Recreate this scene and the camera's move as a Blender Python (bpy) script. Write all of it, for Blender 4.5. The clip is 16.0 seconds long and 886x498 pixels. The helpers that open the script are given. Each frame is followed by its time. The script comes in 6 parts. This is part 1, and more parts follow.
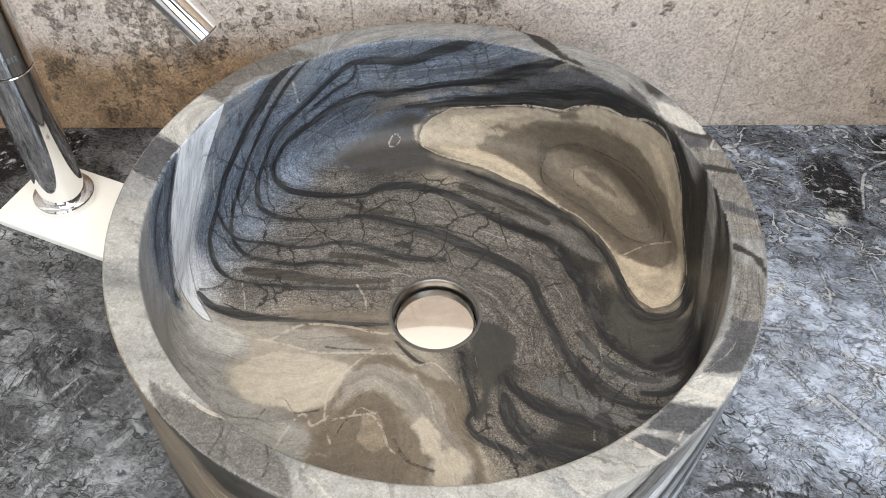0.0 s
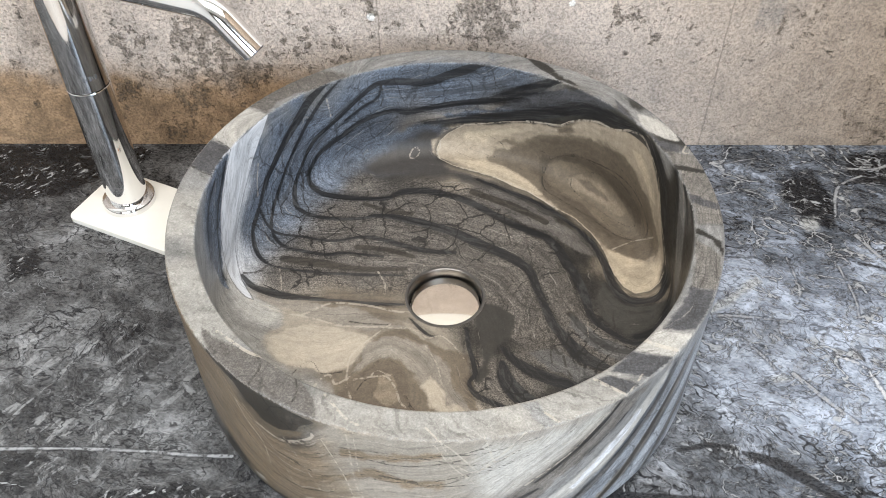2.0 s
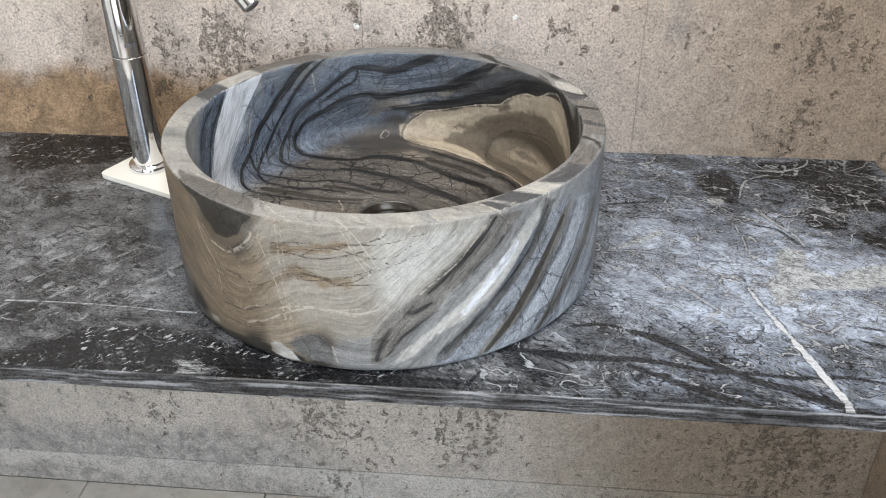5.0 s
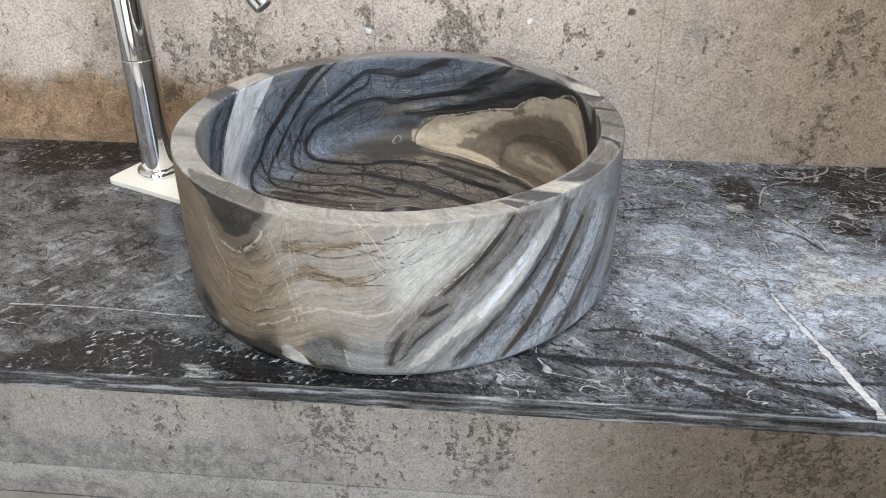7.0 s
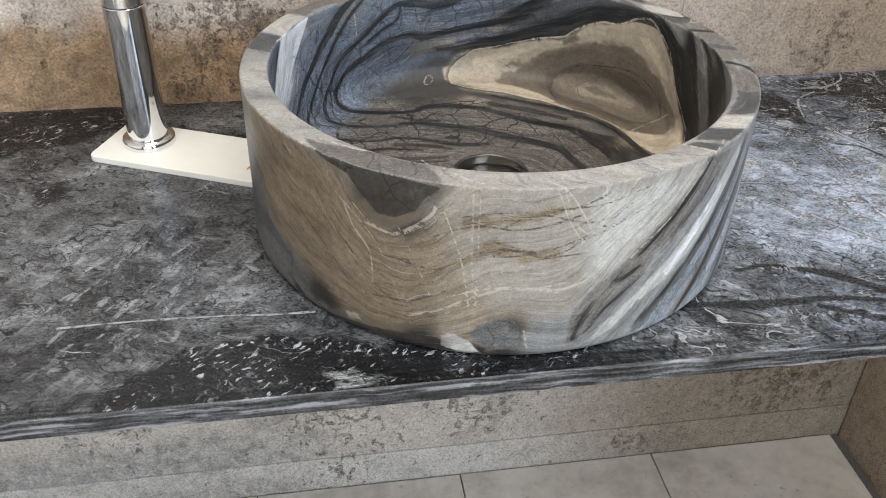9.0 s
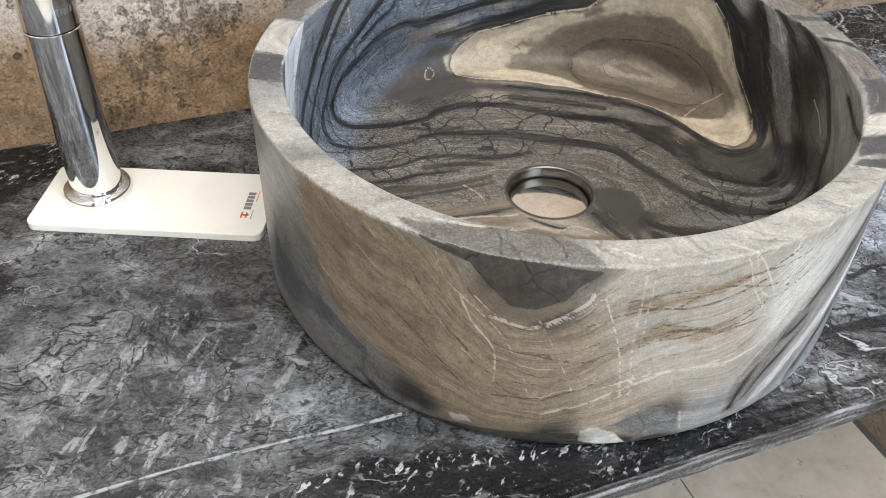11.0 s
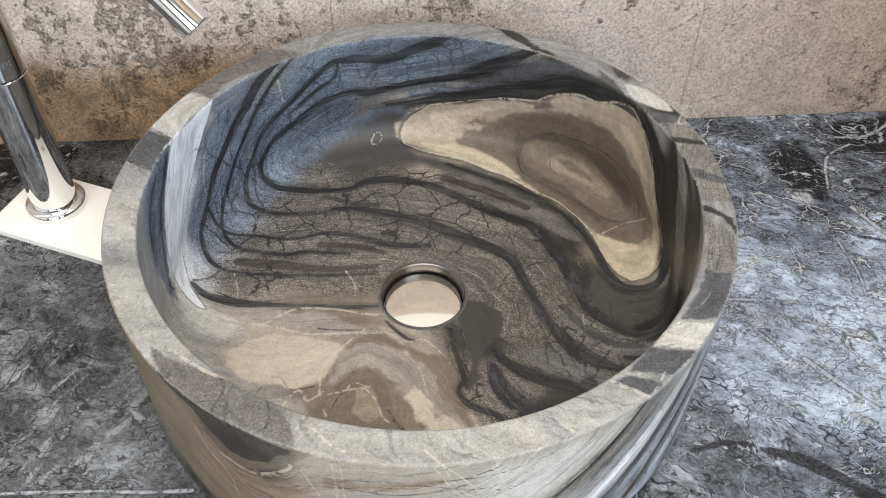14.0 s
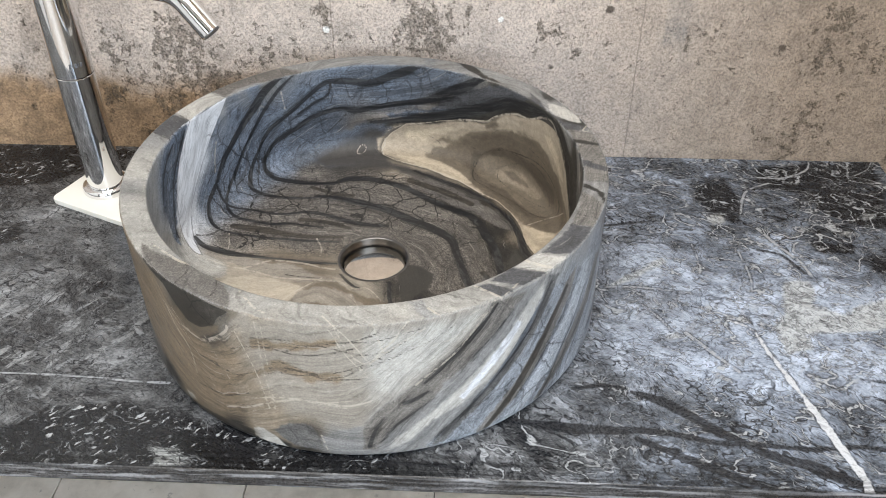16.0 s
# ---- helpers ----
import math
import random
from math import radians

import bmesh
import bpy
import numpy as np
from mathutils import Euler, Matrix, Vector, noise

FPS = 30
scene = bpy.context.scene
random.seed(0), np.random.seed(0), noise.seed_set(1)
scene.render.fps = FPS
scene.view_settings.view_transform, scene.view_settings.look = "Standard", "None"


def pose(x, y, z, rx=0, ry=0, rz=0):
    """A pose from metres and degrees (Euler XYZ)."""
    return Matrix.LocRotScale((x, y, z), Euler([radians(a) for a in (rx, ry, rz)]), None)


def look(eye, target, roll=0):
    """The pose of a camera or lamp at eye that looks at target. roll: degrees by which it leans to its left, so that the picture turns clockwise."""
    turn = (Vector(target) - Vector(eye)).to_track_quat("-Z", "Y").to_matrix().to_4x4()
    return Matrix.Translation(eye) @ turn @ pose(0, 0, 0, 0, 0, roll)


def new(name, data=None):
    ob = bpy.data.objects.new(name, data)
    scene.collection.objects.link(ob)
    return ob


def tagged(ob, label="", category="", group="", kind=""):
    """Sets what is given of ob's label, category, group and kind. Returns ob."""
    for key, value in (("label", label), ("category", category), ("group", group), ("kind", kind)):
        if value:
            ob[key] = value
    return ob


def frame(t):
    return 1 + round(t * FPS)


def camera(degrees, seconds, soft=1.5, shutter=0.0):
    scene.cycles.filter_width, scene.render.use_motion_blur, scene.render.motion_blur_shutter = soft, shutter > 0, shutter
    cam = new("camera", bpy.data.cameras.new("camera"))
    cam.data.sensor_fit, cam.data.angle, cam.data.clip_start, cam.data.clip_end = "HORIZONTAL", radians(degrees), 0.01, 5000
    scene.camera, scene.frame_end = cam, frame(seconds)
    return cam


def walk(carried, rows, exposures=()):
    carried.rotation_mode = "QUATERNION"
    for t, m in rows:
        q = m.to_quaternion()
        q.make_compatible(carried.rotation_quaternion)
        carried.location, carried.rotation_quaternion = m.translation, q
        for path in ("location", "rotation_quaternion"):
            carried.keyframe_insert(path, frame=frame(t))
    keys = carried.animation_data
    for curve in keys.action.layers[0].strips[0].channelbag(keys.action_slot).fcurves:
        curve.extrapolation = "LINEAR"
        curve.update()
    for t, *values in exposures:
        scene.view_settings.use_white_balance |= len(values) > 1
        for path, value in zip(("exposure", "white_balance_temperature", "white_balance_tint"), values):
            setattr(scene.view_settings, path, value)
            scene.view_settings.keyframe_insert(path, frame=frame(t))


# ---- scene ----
cam = camera(53.65, 16.0, soft=1.0)
PATH = [
    (0, (0.0032, 0.0386, 0.5890), (0.0561, 1.3359, -0.9322), 1.35),
    (0.5, (0.0298, 0.0818, 0.6049), (0.0688, 1.3139, -0.9701), 1.31),
    (1, (0.0428, 0.0840, 0.6019), (0.0314, 1.2932, -0.9911), -0.64),
    (1.5, (0.0370, 0.0321, 0.6097), (0.0061, 1.2698, -0.9610), -0.84),
    (2, (0.0265, -0.0724, 0.6319), (-0.0081, 1.3167, -0.8065), -0.80),
    (2.5, (0.0219, -0.1883, 0.6323), (0.0428, 1.3109, -0.6913), 0.25),
    (3, (0.0383, -0.2545, 0.6208), (0.0613, 1.2900, -0.6496), 0.88),
    (3.5, (0.1083, -0.2856, 0.6038), (0.0558, 1.2944, -0.6213), 0.46),
    (3.7, (0.1353, -0.3073, 0.5942), (0.0492, 1.2861, -0.6115), -0.09),
    (5.8, (0.1557, -0.3762, 0.4724), (-0.0282, 1.3467, -0.5266), -0.35),
    (6, (0.1541, -0.3734, 0.4751), (-0.0314, 1.3481, -0.5259), -0.35),
    (6.5, (0.1525, -0.3671, 0.4759), (-0.0349, 1.3535, -0.5263), -0.53),
    (7, (0.1455, -0.3643, 0.4751), (-0.0429, 1.3550, -0.5292), -0.64),
    (7.5, (0.0886, -0.3434, 0.4716), (-0.0548, 1.3703, -0.5496), -0.72),
    (8, (-0.0430, -0.3246, 0.4679), (0.0737, 1.3671, -0.5925), -0.27),
    (8.5, (-0.1195, -0.3079, 0.4569), (0.1475, 1.3393, -0.6454), 0.74),
    (9, (-0.1477, -0.2583, 0.4507), (0.1247, 1.3563, -0.6978), 1.38),
    (9.2, (-0.1482, -0.2271, 0.4434), (0.1239, 1.3736, -0.7244), 1.88),
    (11.3, (-0.2766, -0.0287, 0.4457), (0.3418, 1.3536, -0.8608), 2.29),
    (11.5, (-0.2676, -0.0215, 0.4568), (0.3711, 1.3419, -0.8597), 2.67),
    (12, (-0.2104, -0.0059, 0.4695), (0.4057, 1.3412, -0.8743), 1.66),
    (12.5, (-0.1306, 0.0292, 0.4789), (0.4142, 1.3845, -0.8872), 1.48),
    (13, (-0.0607, 0.0621, 0.4888), (0.3176, 1.4407, -0.9099), 1.11),
    (13.5, (-0.0084, 0.0666, 0.5207), (0.1717, 1.4049, -0.9547), 2.25),
    (14, (-0.0034, -0.0175, 0.5729), (0.0987, 1.3599, -0.8736), 0.51),
    (14.5, (-0.0045, -0.1382, 0.6001), (0.1104, 1.4050, -0.6669), -0.57),
    (15, (0.0005, -0.1966, 0.6047), (0.1187, 1.3735, -0.6284), -0.21),
    (15.5, (0.0577, -0.2153, 0.5955), (0.1149, 1.3566, -0.6399), 0.66),
    (16, (0.1198, -0.2364, 0.5867), (0.0382, 1.3329, -0.6504), -0.37),
]
walk(cam, [(t, look(eye, target, roll)) for t, eye, target, roll in PATH],
     ((0, 0.04), (2.5, 0.04), (3.5, -0.04), (6, -0.14), (8.5, -0.16), (9.1, -0.13), (11.4, 0.16), (12.0, 0.12), (13.0, 0.00), (14.0, -0.02), (16, -0.06)))

# ---- light ----
world = bpy.data.worlds.new("daylight")
scene.world = world
world.use_nodes = True
sky = world.node_tree.nodes.new("ShaderNodeTexSky")
sky.sky_type, sky.sun_disc = "NISHITA", False
sky.sun_elevation, sky.sun_rotation = radians(35), radians(200)
world.node_tree.links.new(sky.outputs[0], world.node_tree.nodes["Background"].inputs[0])
world.node_tree.nodes["Background"].inputs[1].default_value = 0.12


def area_lamp(name, m, sx, sy, power, colour):
    data = bpy.data.lights.new(name, "AREA")
    data.shape, data.size, data.size_y, data.energy, data.color = "RECTANGLE", sx, sy, power, colour
    ob = new(name, data)
    ob.matrix_world = m
    return ob


# daylight by an inferred side window; unseen fill added from front and overhead
area_lamp("window_daylight", look((0.73, -0.95, 0.78), (-0.4, 0.2, 0.2)), 1.1, 1.2, 36, (0.70, 0.84, 1.0))
area_lamp("door_daylight", look((-0.5, -2.19, 0.3), (-0.5, 0.4, 0.0)), 1.5, 1.9, 17, (0.90, 0.95, 1.0))
area_lamp("ceiling_panel_light", look((-0.1, -0.2, 1.72), (-0.1, -0.2, 0)), 1.5, 1.0, 31, (1.0, 0.955, 0.90))


# ---- sizes of the room ----
FLOOR_Z, TOP_Z, WALL_Y, LOW_Y, RIGHT_X, LEFT_X, FRONT_Y = -0.697, 1.75, 0.7035, 0.7075, 0.735, -1.7, -2.2


END_X, EDGE_Y, SLAB = 0.609, 0.2064, 0.019


# ---- materials ----
class Nodes:
    """A small builder for one node material."""

    def __init__(self, name, rough=0.5, metal=0.0, spec=0.5):
        self.mat = bpy.data.materials.new(name)
        self.mat.use_nodes = True
        self.tree = self.mat.node_tree
        self.shader = self.tree.nodes["Principled BSDF"]
        self.set(self.shader, "Roughness", rough)
        self.set(self.shader, "Metallic", metal)
        self.set(self.shader, "Specular IOR Level", spec)
        self.place = self.tree.nodes.new("ShaderNodeNewGeometry").outputs["Position"]
        self.here = None

    def set(self, node, key, value):
        socket = node.inputs[key]
        if isinstance(value, bpy.types.NodeSocket):
            self.tree.links.new(value, socket)
        elif isinstance(value, (tuple, list)) and socket.type == "RGBA" and len(value) == 3:
            socket.default_value = (*value, 1)
        else:
            socket.default_value = value

    def noise(self, scale, detail=4.0, rough=0.55, vec=None, warp=0.0, colour=False):
        n = self.tree.nodes.new("ShaderNodeTexNoise")
        for k, v in (("Vector", vec or self.place), ("Scale", scale), ("Detail", detail), ("Roughness", rough), ("Distortion", warp)):
            self.set(n, k, v)
        return n.outputs["Color" if colour else "Fac"]

    def cells(self, scale, vec=None, feature="DISTANCE_TO_EDGE", out="Distance", rand=1.0):
        n = self.tree.nodes.new("ShaderNodeTexVoronoi")
        n.feature = feature
        for k, v in (("Vector", vec or self.place), ("Scale", scale), ("Randomness", rand)):
            self.set(n, k, v)
        return n.outputs[out]

    def math(self, op, a, b=0.0, c=0.0):
        n = self.tree.nodes.new("ShaderNodeMath")
        n.operation = op
        for i, v in enumerate((a, b, c)):
            self.set(n, i, v)
        return n.outputs[0]

    def vec(self, op, a, b=(0, 0, 0), scale=None):
        n = self.tree.nodes.new("ShaderNodeVectorMath")
        n.operation = op
        self.set(n, 0, a)
        self.set(n, 1, b)
        if scale is not None:
            self.set(n, "Scale", scale)
        return n.outputs["Value" if op in ("LENGTH", "DISTANCE", "DOT_PRODUCT") else "Vector"]

    def warped(self, amount, scale, vec=None, detail=3.0):
        """The place, pushed about by a colour noise."""
        n = self.noise(scale, detail, colour=True, vec=vec)
        off = self.vec("SCALE", self.vec("SUBTRACT", n, (0.5, 0.5, 0.5)), scale=amount)
        return self.vec("ADD", vec or self.place, off)

    def ramp(self, fac, *stops, ease="LINEAR"):
        n = self.tree.nodes.new("ShaderNodeValToRGB")
        n.color_ramp.interpolation = ease
        els = n.color_ramp.elements
        while len(els) < len(stops):
            els.new(0.5)
        for e, (p, c) in zip(els, sorted(stops, key=lambda s: s[0])):
            e.position = p
            e.color = (c, c, c, 1) if isinstance(c, (int, float)) else (*c, 1)
        self.set(n, "Fac", fac)
        return n.outputs["Color"]

    def span(self, v, a, b, c=0.0, d=1.0):
        n = self.tree.nodes.new("ShaderNodeMapRange")
        n.interpolation_type = "SMOOTHSTEP"
        for i, x in enumerate((v, a, b, c, d)):
            self.set(n, i, x)
        return n.outputs[0]

    def mix(self, fac, a, b, mode="MIX"):
        n = self.tree.nodes.new("ShaderNodeMix")
        n.data_type, n.blend_type = "RGBA", mode
        self.set(n, 0, fac)
        self.set(n, 6, a)
        self.set(n, 7, b)
        return n.outputs[2]

    def blob(self, x, y, z, size, soft=1.0):
        """One near the place (x, y, z), falling to nothing at size metres."""
        d = self.vec("DISTANCE", self.here or self.place, (x, y, z))
        return self.span(d, size * (1 - soft), size, 1.0, 0.0)

    def most(self, first, *rest):
        for v in rest:
            first = self.math("MAXIMUM", first, v)
        return first

    def turned(self, degrees):
        """The place, turned about the upright axis."""
        r = self.tree.nodes.new("ShaderNodeVectorRotate")
        r.rotation_type = "Z_AXIS"
        self.set(r, "Vector", self.place)
        self.set(r, "Angle", radians(degrees))
        return r.outputs[0]

    def split(self, v):
        n = self.tree.nodes.new("ShaderNodeSeparateXYZ")
        self.set(n, 0, v)
        return n.outputs

    def attribute(self, name):
        n = self.tree.nodes.new("ShaderNodeAttribute")
        n.attribute_name = name
        return n.outputs["Fac"]

    def random(self):
        return self.tree.nodes.new("ShaderNodeObjectInfo").outputs["Random"]

    def bump(self, height, strength, distance):
        n = self.tree.nodes.new("ShaderNodeBump")
        for k, v in (("Height", height), ("Strength", strength), ("Distance", distance)):
            self.set(n, k, v)
        self.set(self.shader, "Normal", n.outputs[0])

    def done(self, colour, rough=None):
        self.set(self.shader, "Base Color", colour)
        if rough is not None:
            self.set(self.shader, "Roughness", rough)
        return self.mat


def wall_stain(name, pale, warm, brown, stains, brown_at, warm_x, seams=(), knots=(), chips=(), block=None):
    """Weathered concrete: pale cement, warm and brown zones, dark flaked stains at some places, fine pitted relief."""
    n = Nodes(name, rough=0.6, spec=0.3)
    x, y, z = n.split(n.place)
    cloud = n.noise(6.0, 7, 0.65, warp=0.5)
    fine = n.noise(42, 6, 0.7, warp=0.6)
    pits = n.noise(330, 3, 0.65)
    worms = n.noise(190, 2, 0.5, warp=2.2)
    base = n.ramp(n.math("ADD", n.math("MULTIPLY", cloud, 0.55), n.math("MULTIPLY", fine, 0.45)), (0.34, tuple(c * 0.45 for c in pale)), (0.48, tuple(c * 0.84 for c in pale)), (0.62, pale), (0.75, tuple(min(1, c * 1.12) for c in pale)))
    # warm zone towards one side; on the lower wall it paints shade and bounce
    side = n.span(n.math("ADD", x, n.math("MULTIPLY", n.math("SUBTRACT", cloud, 0.5), 0.35)), warm_x - 0.16, warm_x + 0.20)
    base = n.mix(n.math("MULTIPLY", side, 0.85), base, n.ramp(fine, (0.3, tuple(c * 0.6 for c in warm)), (0.62, warm)))
    # brown scraped zone with a ragged upper edge
    bx, bz, reach = brown_at
    edge = n.math("ADD", z, n.math("MULTIPLY", n.math("SUBTRACT", n.noise(13, 7, 0.62), 0.5), 0.10))
    low = n.span(edge, bz + 0.020, bz - 0.020)
    near = n.span(n.math("ADD", x, n.math("MULTIPLY", n.math("SUBTRACT", n.noise(5, 3), 0.5), 0.3)), bx + reach, bx - 0.02)
    base = n.mix(n.math("MULTIPLY", low, near), base, n.ramp(fine, (0.30, tuple(c * 0.55 for c in brown)), (0.50, brown), (0.70, tuple(c * 1.45 for c in brown))))
    # flaked dark stains
    flake = n.noise(95, 7, 0.75, warp=0.5)
    streak = n.noise(1.0, 5, 0.65, vec=n.vec("MULTIPLY", n.place, (70, 70, 26)))
    total = 0.0
    for sx, sz, size, force in stains:
        b = n.math("MULTIPLY", n.blob(sx, WALL_Y if sz > -0.2 else LOW_Y, sz, size * 1.7), force * 0.8)
        total = b if isinstance(total, float) else n.math("MAXIMUM", total, b)
    both = n.math("ADD", n.math("MULTIPLY", flake, 0.62), n.math("MULTIPLY", streak, 0.38))
    hole = n.span(n.math("ADD", both, n.math("MULTIPLY", total, 0.165)), 0.58, 0.62)
    base = n.mix(n.math("MULTIPLY", hole, n.ramp(pits, (0.40, 0.82), (0.60, 0.42))), base, n.ramp(fine, (0.35, (0.060, 0.048, 0.036)), (0.65, (0.14, 0.11, 0.08))))
    # single dark knots, pale chips and a greyer cast block
    for sx, sz, size in knots:
        base = n.mix(n.math("MULTIPLY", n.span(n.math("ADD", n.vec("DISTANCE", n.place, (sx, WALL_Y, sz)), n.math("MULTIPLY", n.math("SUBTRACT", fine, 0.5), 0.012)), size, size * 0.5), 0.85), base, (0.06, 0.045, 0.033))
    for sx, sz, size in chips:
        base = n.mix(n.span(n.math("ADD", n.vec("DISTANCE", n.place, (sx, WALL_Y, sz)), n.math("MULTIPLY", n.math("SUBTRACT", fine, 0.5), 0.010)), size, size * 0.7), base, (0.86, 0.84, 0.81))
    if block:
        inside = n.math("MULTIPLY", n.math("MULTIPLY", n.span(x, block[0] - 0.002, block[0] + 0.002), n.span(x, block[1] + 0.003, block[1] - 0.003)), n.span(n.math("ADD", z, n.math("MULTIPLY", n.math("SUBTRACT", cloud, 0.5), 0.03)), block[2] - 0.004, block[2] + 0.008))
        base = n.mix(n.math("MULTIPLY", inside, n.span(fine, 0.36, 0.56, 0.75, 0.3)), base, (0.27, 0.25, 0.23))
    # scattered specks and the worm-like relief
    speck = n.span(n.noise(115, 4, 0.7), 0.66, 0.70)
    base = n.mix(n.math("MULTIPLY", speck, 0.6), base, (0.07, 0.058, 0.045))
    base = n.mix(1.0, base, n.ramp(pits, (0.36, 0.70), (0.50, 1.0), (0.64, 1.10)), "MULTIPLY")
    base = n.mix(1.0, base, n.ramp(worms, (0.38, 0.76), (0.50, 1.0), (0.62, 1.08)), "MULTIPLY")
    for sx in seams:
        line = n.span(n.math("ABSOLUTE", n.math("SUBTRACT", n.math("ADD", x, n.math("MULTIPLY", n.math("SUBTRACT", fine, 0.5), 0.006)), sx)), 0.0012, 0.0003)
        base = n.mix(n.math("MULTIPLY", line, 0.45), base, (0.12, 0.10, 0.08))
    n.bump(n.math("ADD", n.math("MULTIPLY", worms, 0.8), n.math("SUBTRACT", n.math("MULTIPLY", pits, 0.5), n.math("MULTIPLY", hole, 0.6))), 0.9, 0.0022)
    return n.done(base, n.ramp(fine, (0.3, 0.5), (0.7, 0.75)))


def floor_tile(name):
    n = Nodes(name, rough=0.45, spec=0.4)
    a = n.noise(7, 6, 0.65, vec=n.vec("ADD", n.place, n.vec("SCALE", (7.0, 3.0, 1.0), scale=n.random())), warp=0.5)
    b = n.noise(38, 5, 0.65)
    c = n.ramp(n.math("ADD", n.math("MULTIPLY", a, 0.65), n.math("MULTIPLY", b, 0.35)), (0.30, (0.39, 0.34, 0.28)), (0.5, (0.63, 0.565, 0.485)), (0.68, (0.76, 0.695, 0.615)))
    spot = n.span(n.noise(55, 3, 0.6), 0.66, 0.74)
    c = n.mix(n.math("MULTIPLY", spot, 0.45), c, (0.16, 0.14, 0.12))
    n.bump(b, 0.1, 0.001)
    return n.done(c)


def dark_marble(name):
    """Grey to black marble: broad zones, cloudy folds, a cobweb of dark lines, outlined white squiggles, flecks and a few long veins."""
    n = Nodes(name, rough=0.26, spec=0.30)
    flat = n.vec("MULTIPLY", n.turned(20), (1.0, 1.4, 1.0))
    folded = n.warped(0.060, 7.0, vec=flat, detail=2)
    folded = n.warped(0.020, 32.0, vec=folded, detail=3)
    crisp = n.warped(0.006, 110.0, vec=folded, detail=2)
    cloud = n.noise(9, 5, 0.58, vec=folded)
    patch = n.noise(30, 5, 0.62, vec=folded)
    grain = n.noise(300, 4, 0.72, vec=folded)
    n.here = n.warped(0.075, 13, detail=5)
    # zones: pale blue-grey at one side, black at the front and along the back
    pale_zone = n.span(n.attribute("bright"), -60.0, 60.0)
    ragged = n.math("ADD", n.math("MULTIPLY", n.math("SUBTRACT", cloud, 0.5), 70.0), n.math("MULTIPLY", n.math("SUBTRACT", patch, 0.5), 40.0))
    black_zone = n.span(n.math("ADD", n.attribute("black"), ragged), -6.0, 8.0)
    spot_zone = n.span(n.math("ADD", n.attribute("pale"), n.math("MULTIPLY", ragged, 0.35)), -2.0, 4.0)
    tone = n.math("ADD", n.math("MULTIPLY", n.math("SUBTRACT", cloud, 0.5), 0.85), n.math("MULTIPLY", n.math("SUBTRACT", patch, 0.5), n.span(n.split(n.place)[0], -0.1, 0.2, 0.40, 0.80)))
    tone = n.math("ADD", tone, n.math("MULTIPLY", n.math("SUBTRACT", grain, 0.5), 0.32))
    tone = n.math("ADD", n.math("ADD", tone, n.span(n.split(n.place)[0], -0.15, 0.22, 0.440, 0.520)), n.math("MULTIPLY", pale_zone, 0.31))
    calm_side = n.math("MULTIPLY", n.math("SUBTRACT", 1.0, n.math("MULTIPLY", pale_zone, 0.6)), n.span(n.split(n.place)[0], -0.1, 0.1, 0.7, 1.0))
    # cut-out folds, darker and paler than the rest
    for scale, cut, gain in ((11, 0.53, -0.09), (14, 0.55, 0.09), (24, 0.535, -0.12), (30, 0.56, 0.12), (62, 0.54, -0.07), (75, 0.57, 0.07)):
        fold = n.noise(scale, 3, 0.55, vec=n.vec("ADD", crisp, (scale, 1.0, 0.3)))
        tone = n.math("ADD", tone, n.span(fold, cut, cut + 0.012, 0.0, n.math("MULTIPLY", calm_side, gain)))
    tone = n.math("SUBTRACT", tone, n.math("MULTIPLY", black_zone, 0.49))
    grey = n.ramp(tone, (0.10, (0.010, 0.010, 0.011)), (0.28, (0.040, 0.040, 0.041)), (0.45, (0.105, 0.106, 0.108)), (0.62, (0.20, 0.203, 0.21)), (0.80, (0.38, 0.385, 0.395)), (1.0, (0.62, 0.62, 0.63)))
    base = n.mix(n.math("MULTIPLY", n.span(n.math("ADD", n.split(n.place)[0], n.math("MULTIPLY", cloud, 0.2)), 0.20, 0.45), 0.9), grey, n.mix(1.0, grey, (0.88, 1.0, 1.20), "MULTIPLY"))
    base = n.mix(n.math("MULTIPLY", spot_zone, 0.75), base, n.mix(1.0, (0.50, 0.51, 0.50), n.ramp(grain, (0.35, 0.7), (0.62, 1.1)), "MULTIPLY"))
    # light streaks that lean across the other side
    lean = n.noise(1.0, 4, 0.62, vec=n.vec("MULTIPLY", n.warped(0.010, 40, vec=n.turned(-58)), (22, 110, 40)))
    some = n.math("MULTIPLY", n.most(n.blob(-0.299, 0.355, 0, 0.16, 0.7), n.math("MULTIPLY", n.blob(0.394, 0.397, 0, 0.16, 0.7), 0.6)), n.span(patch, 0.42, 0.52))
    base = n.mix(n.math("MULTIPLY", n.math("MULTIPLY", n.span(lean, 0.53, 0.60), some), 0.7), base, (0.30, 0.305, 0.31))
    # cobweb of dark lines
    for scale, gap, width, force, bias in ((9, 0.10, 0.006, 0.9, 0.40), (20, 0.09, 0.012, 0.9, 0.42), (42, 0.09, 0.020, 0.9, 0.44), (90, 0.11, 0.030, 0.6, 0.46), (180, 0.12, 0.040, 0.35, 0.46)):
        ridge = n.math("PINGPONG", n.noise(scale, 2, 0.5, vec=crisp), gap)
        some = n.span(n.noise(scale * 0.55, 3, 0.6, vec=n.vec("ADD", flat, (scale, 5.0, 1.0))), bias, bias + 0.10)
        base = n.mix(n.math("MULTIPLY", n.math("MULTIPLY", n.span(ridge, width, width * 0.35), some), n.span(pale_zone, 0.3, 0.9, force, force * 0.6)), base, (0.014, 0.014, 0.016))
